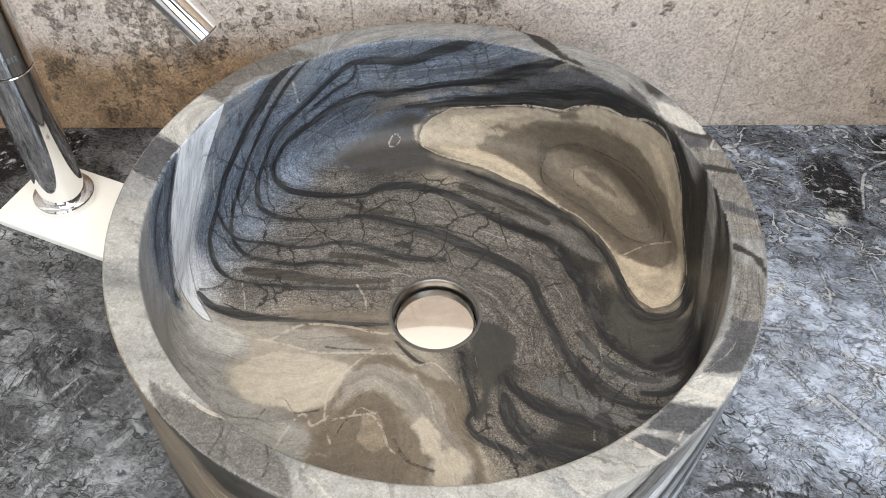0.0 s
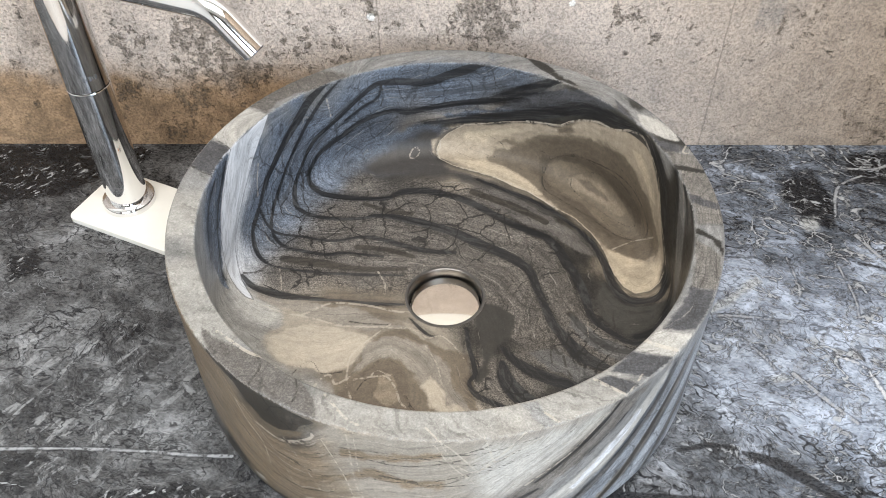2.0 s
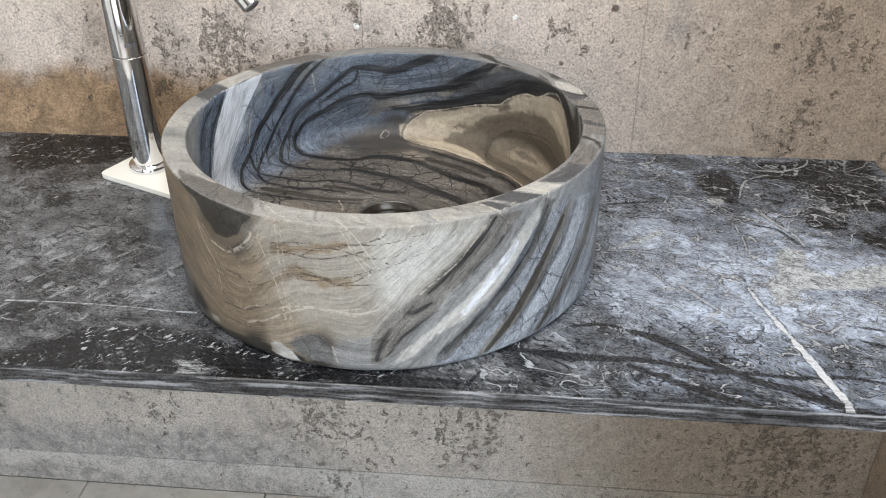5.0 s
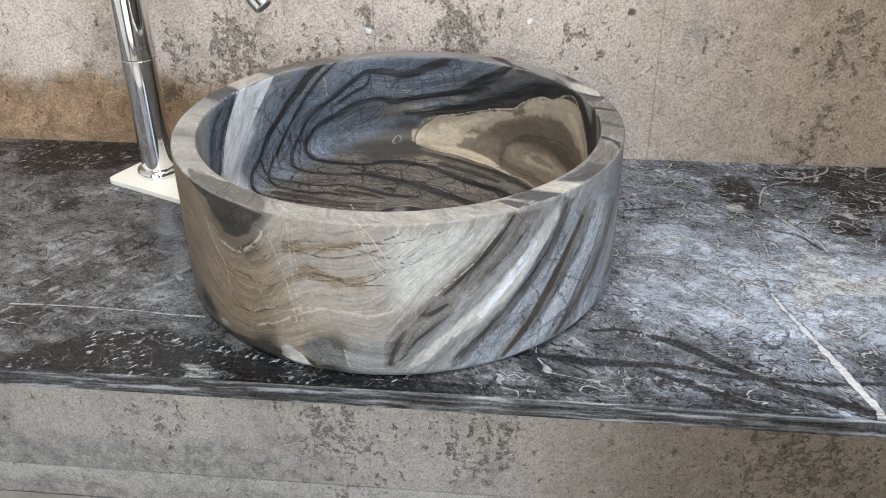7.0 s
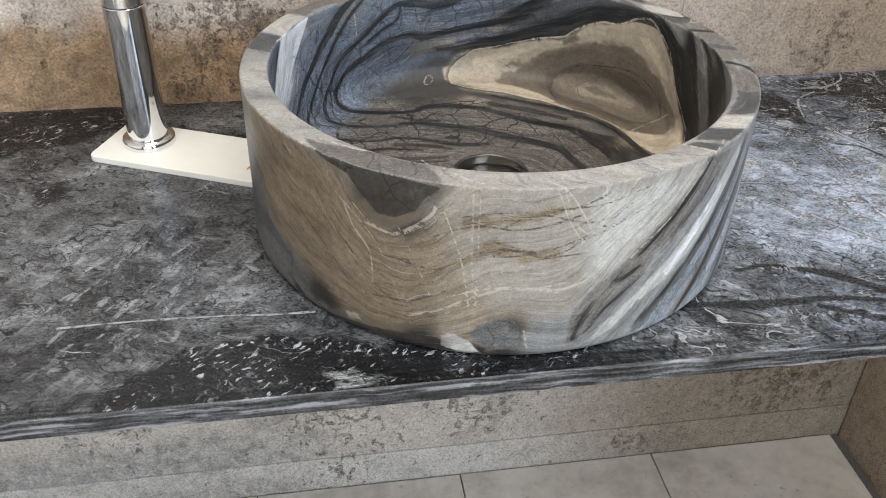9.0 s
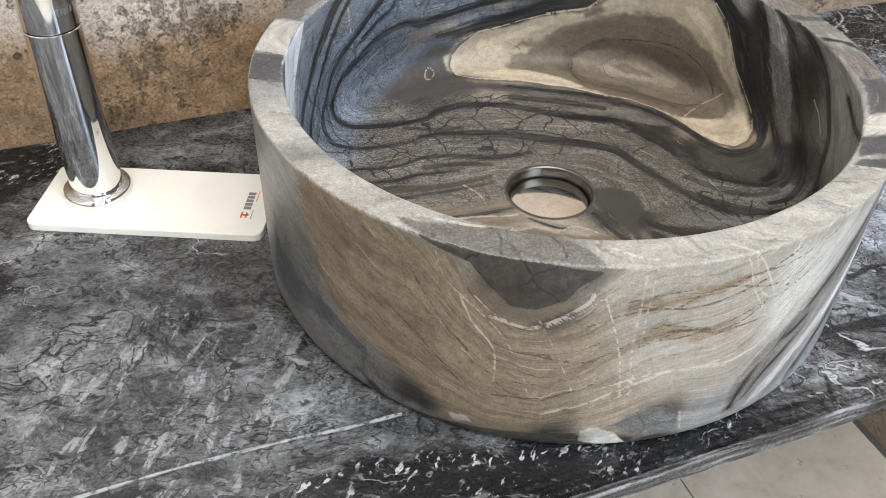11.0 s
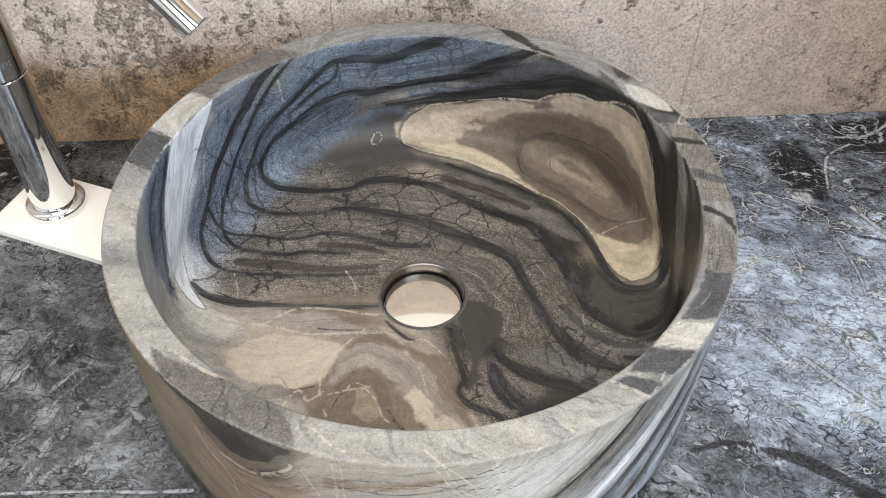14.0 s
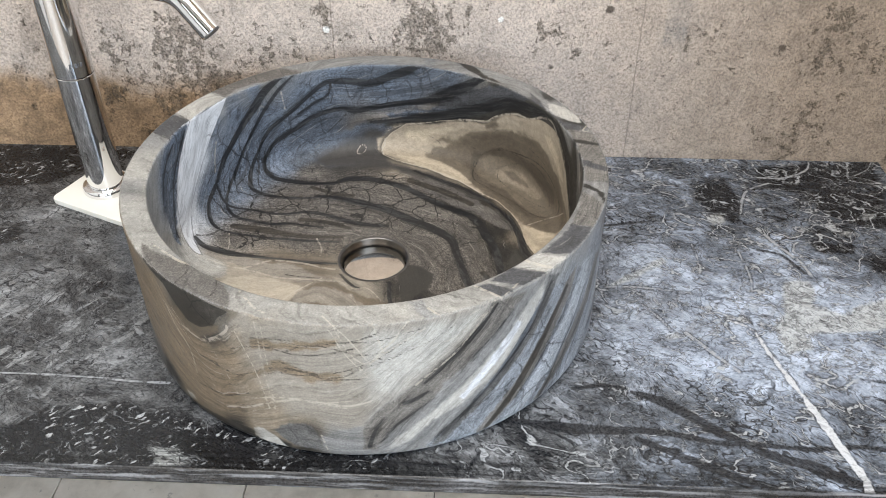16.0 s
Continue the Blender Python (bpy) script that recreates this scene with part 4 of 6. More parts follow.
patch("E", 3, (-125, -268), (-81, -97), (-70, -88), (-55, -74), (-41, -74), (-32, -86), (-29, -102), (-21, -120), (-17, -133))
patch("o", 2, (-54, -91), (-43, -88), (-38, -99), (-37, -116), (-46, -121), (-56, -111))
patch("O", 4, (34, -7), (49, -12), (60, -19), (64, -31), (56, -48), (49, -56), (41, -72), (36, -90), (28, -96), (25, -91), (32, -69), (32, -50), (27, -32), (27, -19))
patch("g", 3, (-8, 54), (17, 54), (67, 23), (73, -12), (86, -46), (91, -63), (79, -64), (58, -48), (62, -24), (46, -9), (37, 2), (26, 23), (4, 34))
patch("g", 3, (-38, 125), (21, 109), (82, 71), (94, 55), (106, 11), (114, -24), (103, -41), (89, 0), (82, 30), (67, 49), (14, 77), (-24, 101))
patch("k", 4, (96, -59), (112, -79), (139, -96), (152, -101), (126, -108), (105, -96), (88, -81), (74, -67))
patch("D", 5, (144, 11), (156, -10), (183, -16), (198, -15), (190, -43), (173, -56), (152, -49), (139, -32), (130, -13))
patch("k", 3, (110, -23), (135, -51), (156, -67), (176, -66), (176, -79), (160, -83), (138, -72), (118, -54), (108, -38))
patch("k", 3, (284, 45), (279, 7), (243, -21), (205, -37), (198, -27), (228, 0), (262, 25))
patch("s", 2, (290, 65), (293, 31), (286, 10), (263, 0), (268, 24), (280, 43))
patch("d", 6, (4, 217), (47, 225), (102, 221), (151, 215), (187, 213), (221, 181), (249, 150), (265, 115), (266, 78), (266, 48), (227, 15), (199, -9), (182, -13), (196, 11), (216, 44), (243, 74), (252, 109), (249, 140), (211, 170), (176, 197), (137, 202), (78, 217), (25, 218))
patch("u", 4, (-5, 233), (50, 238), (105, 241), (164, 236), (182, 217), (143, 224), (94, 229), (43, 232), (0, 226))
patch("D", 4, (-19, 212), (28, 222), (93, 219), (135, 207), (176, 201), (223, 169), (260, 129), (268, 95), (268, 128), (251, 161), (226, 195), (184, 213), (123, 229), (59, 233), (1, 225))
patch("K", 4, (131, 245), (196, 225), (228, 192), (249, 164), (218, 194), (167, 220), (123, 229), (60, 235), (78, 244))
patch("H", 3, (44, 141), (82, 114), (113, 86), (140, 63), (144, 40), (124, 51), (94, 75), (63, 98), (42, 117))
patch("y", 3, (-16, 200), (0, 209), (27, 217), (92, 216), (132, 203), (173, 197), (220, 166), (251, 136), (255, 112), (244, 83), (223, 55), (201, 29), (188, 3), (167, -6), (155, 10), (144, 40), (141, 69), (115, 99), (84, 125), (45, 156), (5, 176), (-13, 184))
patch("n", 5, (9, 199), (44, 197), (84, 197), (128, 195), (148, 190), (192, 164), (209, 141), (216, 114), (218, 86), (211, 58), (195, 35), (176, 34), (152, 51), (142, 71), (116, 103), (95, 123), (81, 148), (59, 169), (35, 179), (11, 186))
patch("y", 4, (-13, 188), (10, 203), (44, 200), (74, 186), (49, 188), (41, 179), (46, 163), (17, 173))
patch("E", 4, (48, 182), (82, 191), (130, 191), (169, 177), (196, 155), (208, 127), (209, 100), (204, 71), (194, 43), (184, 34), (161, 43), (144, 69), (120, 96), (96, 126), (93, 151), (77, 166))
patch("e", 3, (98, 177), (114, 171), (138, 169), (162, 150), (182, 129), (192, 108), (194, 85), (186, 70), (178, 88), (171, 113), (161, 137), (142, 156), (119, 166), (105, 166), (96, 153), (105, 134), (119, 123), (134, 111), (145, 90), (161, 70), (173, 61), (155, 65), (136, 87), (114, 114), (97, 135), (92, 159))
patch("n", 2, (103, 165), (118, 165), (141, 155), (160, 136), (170, 115), (177, 89), (182, 65), (171, 64), (159, 73), (145, 92), (132, 115), (116, 128), (106, 139), (99, 154))
patch("o", 3, (122, 146), (136, 147), (155, 130), (165, 110), (172, 92), (166, 90), (154, 108), (139, 124), (126, 134))
patch("E", 1.5, (131, 143), (143, 137), (156, 119), (161, 108), (150, 118), (138, 131))
patch("Y", 3, (8, 179), (35, 177), (59, 167), (81, 148), (96, 126), (82, 131), (57, 147), (28, 163))
patch("Y", 4, (13, 210), (54, 213), (96, 206), (59, 204), (31, 199), (16, 200))
patch("Y", 3, (147, 53), (162, 44), (179, 36), (197, 25), (188, 6), (175, -5), (160, -2), (150, 19))
patch("Y", 2.5, (228, 138), (238, 125), (238, 100), (229, 76), (224, 66), (222, 83), (226, 105), (225, 126))
patch("E", 6, (125, 205), (154, 200), (153, 190), (131, 194))
patch("H", 3, (-264, 187), (-242, 175), (-218, 207), (-177, 235), (-130, 265), (-158, 278), (-185, 266), (-225, 232), (-254, 199))
patch("s", 6, (-185, 265), (-130, 265), (-62, 291), (-12, 304), (64, 292), (56, 318), (-18, 323), (-91, 310))
patch("K", 2, (-298, 120), (-275, 99), (-279, 81), (-287, 47), (-310, 65), (-307, 93))
patch("P", 2, (-295, 125), (-275, 103), (-240, 173), (-266, 183))
patch("d", 1, (97, 308), (114, 303), (155, 264), (185, 233), (157, 251), (128, 277))
patch("s", 4, (123, 296), (157, 268), (198, 252), (251, 175), (275, 143), (252, 153), (226, 204), (188, 234), (157, 261))
patch("K", 2, (226, 204), (252, 153), (274, 118), (298, 103), (290, 90), (263, 118), (234, 174))
patch("P", 1.5, (250, 172), (270, 160), (287, 138), (293, 112), (278, 122), (260, 141))
patch("h", 3, (280, 97), (310, 83), (320, 31), (316, -32), (295, -36), (296, 18), (287, 70))
patch("d", 1, (286, 72), (312, 59), (313, 52), (288, 61))
patch("K", 1, (295, 18), (317, 0), (316, -12), (294, 3))
patch("d", 1, (293, -39), (309, -62), (305, -86), (302, -61), (291, -49))
patch("h", 2, (289, -58), (304, -84), (290, -132), (268, -133))
patch("K", 2, (268, -132), (288, -133), (262, -185), (228, -191), (250, -164))
patch("P", 1, (226, -193), (256, -191), (231, -219), (198, -219))
patch("K", 1.5, (194, -221), (230, -220), (205, -244), (169, -245))
patch("K", 1.5, (166, -249), (198, -253), (179, -265), (154, -256))
patch("s", 2, (79, -285), (94, -281), (108, -300), (99, -305))
patch("H", 2, (-246, -189), (-217, -212), (-189, -225), (-167, -237), (-138, -259), (-122, -278), (-115, -294), (-142, -282), (-180, -261), (-210, -240), (-232, -216))
patch("m", 18, (-301, -93), (-347, -130), (-370, -183), (-338, -268), (-277, -353), (-200, -397), (-164, -378), (-170, -329), (-213, -293), (-217, -242), (-262, -171))
patch("k", 14, (-439, -80), (-439, -130), (-417, -196), (-374, -268), (-329, -322), (-287, -364), (-314, -344), (-372, -282), (-414, -211), (-444, -128))
patch("q", 26, (-109, -308), (-22, -319), (54, -314), (144, -290), (168, -273), (148, -313), (79, -379), (30, -419), (-82, -413), (-121, -362))
patch("P", 24, (43, -326), (106, -307), (162, -278), (148, -313), (113, -353), (79, -382), (47, -392), (38, -357))
patch("E", 3, (-207, -283), (-203, -298), (-187, -311), (-155, -314), (-130, -307), (-151, -307), (-184, -298))
patch("k", 2, (-120, -427), (-89, -421), (-53, -426), (-42, -440), (-40, -458), (-89, -449), (-109, -438))
patch("K", 3, (-370, -42), (-387, -43), (-402, -54), (-394, -115), (-376, -170), (-360, -227), (-364, -237), (-387, -186), (-408, -136), (-443, -60), (-448, -10), (-399, -34))
patch("s", 3, (-42, -440), (-8, -433), (39, -424), (49, -447), (10, -456), (-38, -458))
patch("d", 3, (-390, -226), (-367, -282), (-327, -330), (-267, -374), (-197, -409), (-137, -431), (-95, -447), (-98, -454), (-166, -435), (-252, -391), (-320, -338), (-384, -266))
patch("m", 5, (-252, -321), (-180, -355), (-118, -357), (-73, -352), (-31, -367), (6, -366), (5, -375), (-34, -377), (-77, -364), (-125, -368), (-206, -364), (-259, -333))
patch("m", 4, (-102, -328), (-54, -334), (3, -331), (2, -338), (-57, -341), (-107, -337))
patch("P", 1, (-161, -420), (-143, -423), (-125, -433), (-112, -444), (-102, -452), (-143, -441), (-164, -429))
patch("P", 0.8, (-304, -336), (-286, -349), (-283, -357), (-303, -344))
patch("v", 3, (235, -239), (364, -52), (405, -87), (444, -122), (401, -236), (308, -349), (211, -414), (130, -443), (186, -391), (229, -309))
patch("s", 3, (171, -271), (232, -236), (245, -240), (211, -327), (153, -416), (72, -454), (30, -454), (34, -425), (52, -407), (101, -370), (130, -341), (155, -311))
patch("h", 2.5, (171, -271), (209, -247), (201, -271), (190, -298), (168, -335), (144, -362), (132, -383), (101, -407), (70, -433), (52, -454), (30, -455), (32, -425), (52, -407), (101, -370), (130, -341), (156, -310))
patch("s", 2, (209, -280), (219, -269), (202, -322), (172, -362), (148, -387), (127, -397), (149, -366), (184, -329))
patch("P", 2, (220, -260), (229, -228), (240, -239), (238, -268), (230, -303), (211, -343), (180, -378), (140, -406), (103, -439), (70, -454), (83, -437), (129, -403), (171, -360), (206, -305))
patch("w", 1.2, (218, -275), (226, -273), (225, -285), (215, -316), (200, -345), (179, -375), (173, -373), (191, -340), (207, -306))
patch("k", 1.5, (235, -220), (251, -210), (258, -236), (258, -272), (243, -318), (218, -364), (183, -408), (164, -431), (144, -437), (171, -405), (206, -364), (229, -326), (247, -280), (244, -246))
patch("h", 2, (275, -207), (284, -179), (298, -206), (299, -247), (294, -292), (279, -338), (249, -387), (220, -411), (232, -384), (263, -330), (276, -270), (278, -235))
patch("V", 1.5, (299, -164), (323, -135), (337, -175), (338, -223), (333, -280), (311, -331), (276, -374), (258, -389), (288, -337), (304, -282), (310, -224))
patch("h", 1.2, (334, -126), (353, -97), (371, -144), (372, -206), (359, -263), (339, -314), (324, -328), (339, -283), (346, -231), (351, -173))
patch("V", 1, (375, -76), (374, -71), (407, -97), (421, -162), (399, -230), (372, -276), (379, -242), (394, -191), (389, -129))
dark((-164, 248, 2), (-184, 218, 4.5), (-191, 190, 5), (-196, 163, 4), (-197, 139, 4), (-195, 113, 3.5), (-186, 90, 3), (-184, 67, 2), (-178, 50, 2), (-169, 36, 1.6), (-154, 28, 1.4), (-114, 24, 1.4), (-91, 24, 1.6), (-69, 24, 1.5), (-38, 25, 1))
dark((-148, 255, 1), (-164, 229, 2), (-174, 198, 2.2), (-177, 169, 2), (-176, 142, 2), (-170, 117, 2), (-169, 96, 1.6), (-167, 78, 1.5), (-159, 61, 1.6), (-145, 52, 1.8), (-112, 47, 2), (-95, 50, 1.6), (-58, 47, 1))
dark((57, 293, 2.5), (24, 285, 5), (-2, 279, 4.5), (-26, 271, 4.5), (-62, 269, 4), (-90, 263, 3), (-104, 254, 2.6), (-119, 236, 2.6), (-133, 215, 2.6), (-144, 199, 2.4), (-154, 182, 2.2), (-157, 165, 2), (-155, 148, 2), (-152, 126, 2), (-147, 108, 2.2), (-135, 98, 2.2), (-108, 93, 2.2), (-79, 96, 2), (-71, 99, 2.4), (-54, 99, 3.5))
dark((-54, 99, 3.5), (-26, 92, 4.5), (6, 80, 5), (28, 67, 5.5), (51, 53, 5), (68, 40, 4.6), (78, 28, 4), (82, 10, 3.6), (88, -12, 3.6), (93, -31, 4), (101, -47, 5), (113, -67, 7.5), (127, -79, 5), (142, -89, 3), (159, -94, 3), (179, -98, 3))
dark((-90, 262, 1), (-90, 247, 1.4), (-109, 230, 1.6), (-126, 211, 1.2))
dark((162, 251, 2.5), (136, 252, 5), (109, 252, 6), (77, 250, 5), (53, 248, 3.6), (24, 247, 3), (-4, 244, 3), (-27, 239, 3), (-48, 233, 3), (-65, 234, 2.2), (-81, 228, 2.6), (-97, 219, 2.6), (-109, 209, 2.8), (-120, 195, 2.8), (-131, 182, 2.8), (-139, 171, 2.4), (-142, 157, 2.2), (-141, 144, 2), (-135, 134, 2.6), (-122, 126, 3))
dark((-122, 126, 3), (-97, 122, 3), (-72, 122, 3), (-57, 124, 2.5), (-50, 130, 3), (-36, 134, 4), (-18, 134, 4), (3, 128, 4), (23, 119, 4), (42, 105, 4), (61, 91, 3.6), (80, 79, 3.6), (95, 70, 4), (105, 55, 4.5), (111, 39, 4.5), (119, 19, 4), (125, -6, 3.6), (128, -28, 3.4), (139, -42, 3), (153, -56, 3))
dark((153, -56, 3), (171, -60, 3), (188, -54, 3), (210, -45, 3))
dark((-26, 221, 1.5), (15, 225, 3.5), (47, 227, 5.5), (92, 224, 6), (134, 220, 6), (171, 212, 7), (199, 196, 7), (224, 174, 6), (245, 147, 5), (259, 120, 5), (262, 89, 5), (251, 66, 5), (232, 47, 5), (216, 27, 4.5), (201, 6, 4), (191, -8, 4), (176, -12, 3), (161, -9, 4), (151, 8, 4), (147, 30, 3.4))
dark((147, 30, 3.4), (141, 51, 2.6), (132, 70, 2.2), (108, 100, 2), (83, 121, 2), (54, 137, 2), (30, 151, 1.6))
dark((290, 65, 2.5), (275, 42, 3), (249, 28, 3), (222, 8, 3), (202, -14, 3), (189, -36, 3), (176, -48, 3), (162, -52, 3))
dark((295, 39, 2), (282, 0, 3), (260, -19, 3), (237, -35, 3.6), (215, -52, 4), (195, -63, 3.6), (178, -75, 3.4), (162, -80, 3), (147, -79, 2))
dark((297, 1, 2.5), (284, -40, 3), (266, -71, 3), (243, -89, 3.4), (219, -101, 3.4), (194, -96, 3.4), (175, -92, 3), (159, -98, 2.6), (142, -98, 2))
dark((249, -129, 2), (221, -169, 2.2), (191, -224, 2.4), (160, -250, 2))
dark((50, -60, 2.4), (58, -72, 4), (69, -82, 5), (81, -90, 5.4), (94, -96, 5.4), (109, -103, 4.6), (121, -111, 3.6), (125, -266, 3), (140, -261, 2))
dark((49, -76, 3), (51, -92, 6.5), (58, -106, 8), (68, -117, 7.5), (80, -123, 5.5), (93, -126, 4.4), (109, -122, 3))
dark((19, -37, 1.6), (21, -57, 1.6), (24, -72, 2), (26, -87, 2.4), (21, -96, 1.6), (25, -107, 2.6), (34, -114, 2.6), (46, -120, 2.6), (57, -127, 2.6), (68, -134, 2.4), (63, -287, 2))
dark((-184, 15, 1.6), (-172, 3, 3), (-155, -3, 4.6), (-141, -6, 4), (-127, -7, 2.4), (-106, -8, 1.6), (-88, -8, 1.2), (-66, -10, 1.8), (-47, -10, 1.8), (-36, -10, 1.2))
dark((-189, 93, 1.4), (-177, 85, 1.4), (-170, 78, 1.6), (-158, 70, 1.8), (-137, 68, 1.4), (-118, 65, 1.4), (-103, 65, 1.6), (-78, 71, 2.2), (-55, 67, 2.6), (-32, 59, 3), (-12, 55, 2.6), (9, 54, 2))
crack(0.8, (-83, -32), (-62, -34), (-40, -33))
dark((-31, -25, 0.8), (-25, -33, 2), (-16, -43, 1.6), (-8, -47, 0.8))
crack(0.7, (-187, -228), (-122, -87), (-100, -90), (-83, -87))
crack(0.6, (-74, -115), (-66, -97), (-57, -91))
crack(1.2, (-31, -111), (-25, -123), (-18, -130), (-3, -136))
dark((-281, 53, 0.9), (-276, 24, 1), (-263, 0, 1), (-241, -16, 1))
dark((-275, 85, 0.8), (-264, 53, 1.2), (-248, 27, 1.2), (-222, 10, 1.2), (-198, 1, 1))
dusk((-150, 39, 4), (-135, 37, 5), (-113, 35, 5), (-91, 32, 3.6), (-68, 31, 3), (-36, 33, 2))
dusk((-126, 235, 2), (-142, 204, 2.4), (-149, 172, 2.4))
dusk((-84, 58, 3), (-56, 56, 3), (-30, 48, 2.4))
dusk((26, 133, 4), (66, 112, 4), (96, 90, 3.4))
dusk((-81, 115, 2.4), (-57, 106, 3), (-33, 103, 2))
dusk((-176, 147, 1.5), (-159, 129, 2), (-162, 106, 2))
dusk((110, -23, 3), (124, -48, 3), (142, -64, 3), (163, -69, 2.4))
dusk((-26, 257, 2), (8, 261, 2.4), (57, 265, 2.4), (96, 269, 2))
crack(1.2, (4, 51), (10, 60), (18, 66))
crack(0.7, (33, 49), (43, 64), (53, 78))
crack(1.0, (-54, 131), (-48, 112), (-35, 103))
crack(1.0, (76, 67), (79, 48), (80, 30))
crack(0.9, (-89, 261), (-83, 247), (-84, 236))
crack(0.9, (-59, 228), (-68, 215), (-79, 200))
crack(0.6, (10, 274), (0, 260), (-4, 245))
crack(0.6, (53, 251), (65, 261), (65, 279))
crack(1.0, (-161, 146), (-148, 140), (-142, 126))
crack(1.4, (-159, 40), (-166, 26), (-173, 20), (-184, 18))
crack(0.9, (89, 0), (78, -2), (68, -2))
crack(1.2, (89, -37), (93, -58), (97, -67), (103, -62), (107, -48))
crack(1.0, (100, -70), (102, -85), (106, -93))
crack(0.9, (95, -117), (97, -106), (104, -117))
crack(0.8, (61, -49), (73, -50), (81, -60))
crack(0.9, (96, -49), (90, -62), (90, -77))
crack(0.8, (61, 0), (69, 14), (79, 20))
crack(0.8, (50, 6), (40, 14), (31, 25))
crack(0.9, (103, 29), (90, 33), (81, 41))
crack(0.7, (114, -13), (124, -19), (136, -18))
crack(0.8, (147, -21), (146, -34), (147, -42))
crack(0.9, (58, -108), (58, -121), (59, -127))
crack(0.8, (35, -110), (36, -102), (41, -95))
crack(0.6, (-28, 81), (-26, 63), (-29, 53))
crack(0.7, (-19, 40), (-36, 35), (-51, 36))
crack(0.5, (99, 180), (114, 171), (140, 168), (161, 149), (181, 128), (191, 101), (191, 80), (188, 61))
crack(0.5, (107, 172), (97, 162), (99, 145), (111, 131), (127, 120), (144, 99), (159, 76), (171, 65))
crack(0.25, (110, 163), (130, 159), (150, 143), (163, 121), (171, 98))
crack(0.2, (120, 147), (132, 130), (150, 115), (163, 93))
crack(0.25, (48, 182), (56, 169), (75, 156), (91, 133))
crack(0.25, (149, 64), (167, 44), (184, 35), (196, 34))
crack(0.2, (169, 177), (198, 157), (212, 128), (216, 95))
crack(0.8, (103, 166), (96, 151), (98, 134), (111, 121), (132, 101), (148, 83), (161, 69), (177, 61), (187, 59), (194, 66), (200, 82), (199, 105), (188, 127), (167, 148), (145, 163), (124, 170), (106, 169))
crack(0.5, (127, 149), (155, 142), (173, 122), (181, 97), (181, 78), (174, 77), (157, 93), (137, 116), (124, 136), (127, 149))
crack(0.4, (38, 210), (59, 192), (51, 182), (32, 180))
crack(0.5, (188, 145), (202, 115), (201, 87), (195, 63))
vein(0.8, (-172, -13), (-145, -24), (-125, -28), (-108, -32), (-91, -37), (-70, -37), (-48, -37), (-34, -37))
vein(0.9, (-125, -27), (-114, -19), (-102, -12), (-88, -11), (-66, -13), (-45, -18), (-30, -19))
vein(0.5, (-33, -36), (-20, -44), (-14, -48), (-2, -46), (10, -59), (17, -71))
vein(0.6, (-47, -33), (-60, -46), (-73, -61), (-79, -73), (-80, -85), (-79, -102), (-74, -115))
vein(0.7, (-74, -95), (-57, -91), (-47, -91), (-39, -103), (-35, -116), (-30, -122))
vein(0.8, (-166, -243), (-104, -101), (-88, -100), (-77, -92))
vein(0.5, (-60, -90), (-55, -85), (-43, -90))
vein(0.4, (-16, -57), (-6, -77), (-1, -100))
vein(0.7, (-62, 28), (-55, 13), (-55, 1))
vein(0.5, (-152, 26), (-149, 14), (-147, 1))
vein(0.6, (-160, 227), (-150, 216), (-145, 210))
vein(0.8, (-221, 123), (-211, 110), (-197, 98))
vein(0.9, (-8, 200), (-8, 193), (-11, 188), (-8, 180))
vein(0.6, (-39, 184), (-36, 190), (-32, 192), (-29, 187), (-33, 181), (-38, 180), (-39, 184))
vein(0.5, (-4, 211), (14, 218), (41, 220))
vein(0.9, (95, 217), (116, 211), (137, 203), (151, 203), (170, 199), (193, 188), (212, 170), (235, 156), (252, 138), (255, 125), (255, 107))
vein(0.7, (6, 170), (32, 160), (57, 148), (85, 129), (110, 104))
vein(0.6, (155, 52), (176, 60), (198, 53))
vein(0.5, (245, -59), (234, -74), (221, -83))
vein(0.5, (293, 58), (288, 31), (272, 9))
vein(0.6, (54, -116), (55, -124))
vein(0.4, (124, -33), (123, -42), (123, -50))
vein(0.5, (109, -108), (108, -116))
crack(0.9, (-297, 119), (-285, 111), (-275, 99))
crack(1.0, (-310, 66), (-298, 54), (-288, 48))
crack(0.5, (-303, 92), (-290, 82), (-280, 81))
crack(0.6, (278, -104), (288, -114), (296, -104))
crack(0.6, (287, -63), (290, -84), (279, -114), (287, -123))
crack(0.8, (-190, -226), (-181, -240), (-185, -257))
crack(0.7, (-146, -254), (-140, -269), (-142, -282))
vein(1.4, (210, -206), (220, -210), (234, -212))
vein(1.0, (153, -255), (170, -262), (180, -266))
vein(0.7, (-113, -275), (-89, -296), (-75, -303))
vein(0.7, (98, -289), (114, -298))
vein(0.6, (298, 105), (295, 93), (301, 91))
vein(0.9, (-232, -195), (-196, -224), (-169, -235))
dark((176, -271, 1.2), (168, -295, 2), (153, -320, 2.2), (133, -348, 1.6), (114, -368, 1.2))
dark((122, -376, 1), (106, -387, 2.4), (90, -394, 1.6))
dark((62, -416, 0.8), (49, -432, 1.6), (40, -451, 2))
dark((208, -252, 0.6), (200, -276, 1), (188, -302, 1), (172, -328, 0.6))
dark((132, -383, 0.5), (105, -404, 1), (81, -422, 1.1), (61, -443, 0.9))
dark((244, -224, 0.5), (247, -249, 0.9), (245, -279, 1.2), (233, -314, 1.1), (215, -349, 0.9), (193, -381, 0.9), (167, -409, 0.8), (148, -431, 0.8))
dark((350, -118, 0.5), (362, -160, 0.9), (362, -216, 0.9), (350, -270, 0.8), (337, -313, 0.7))
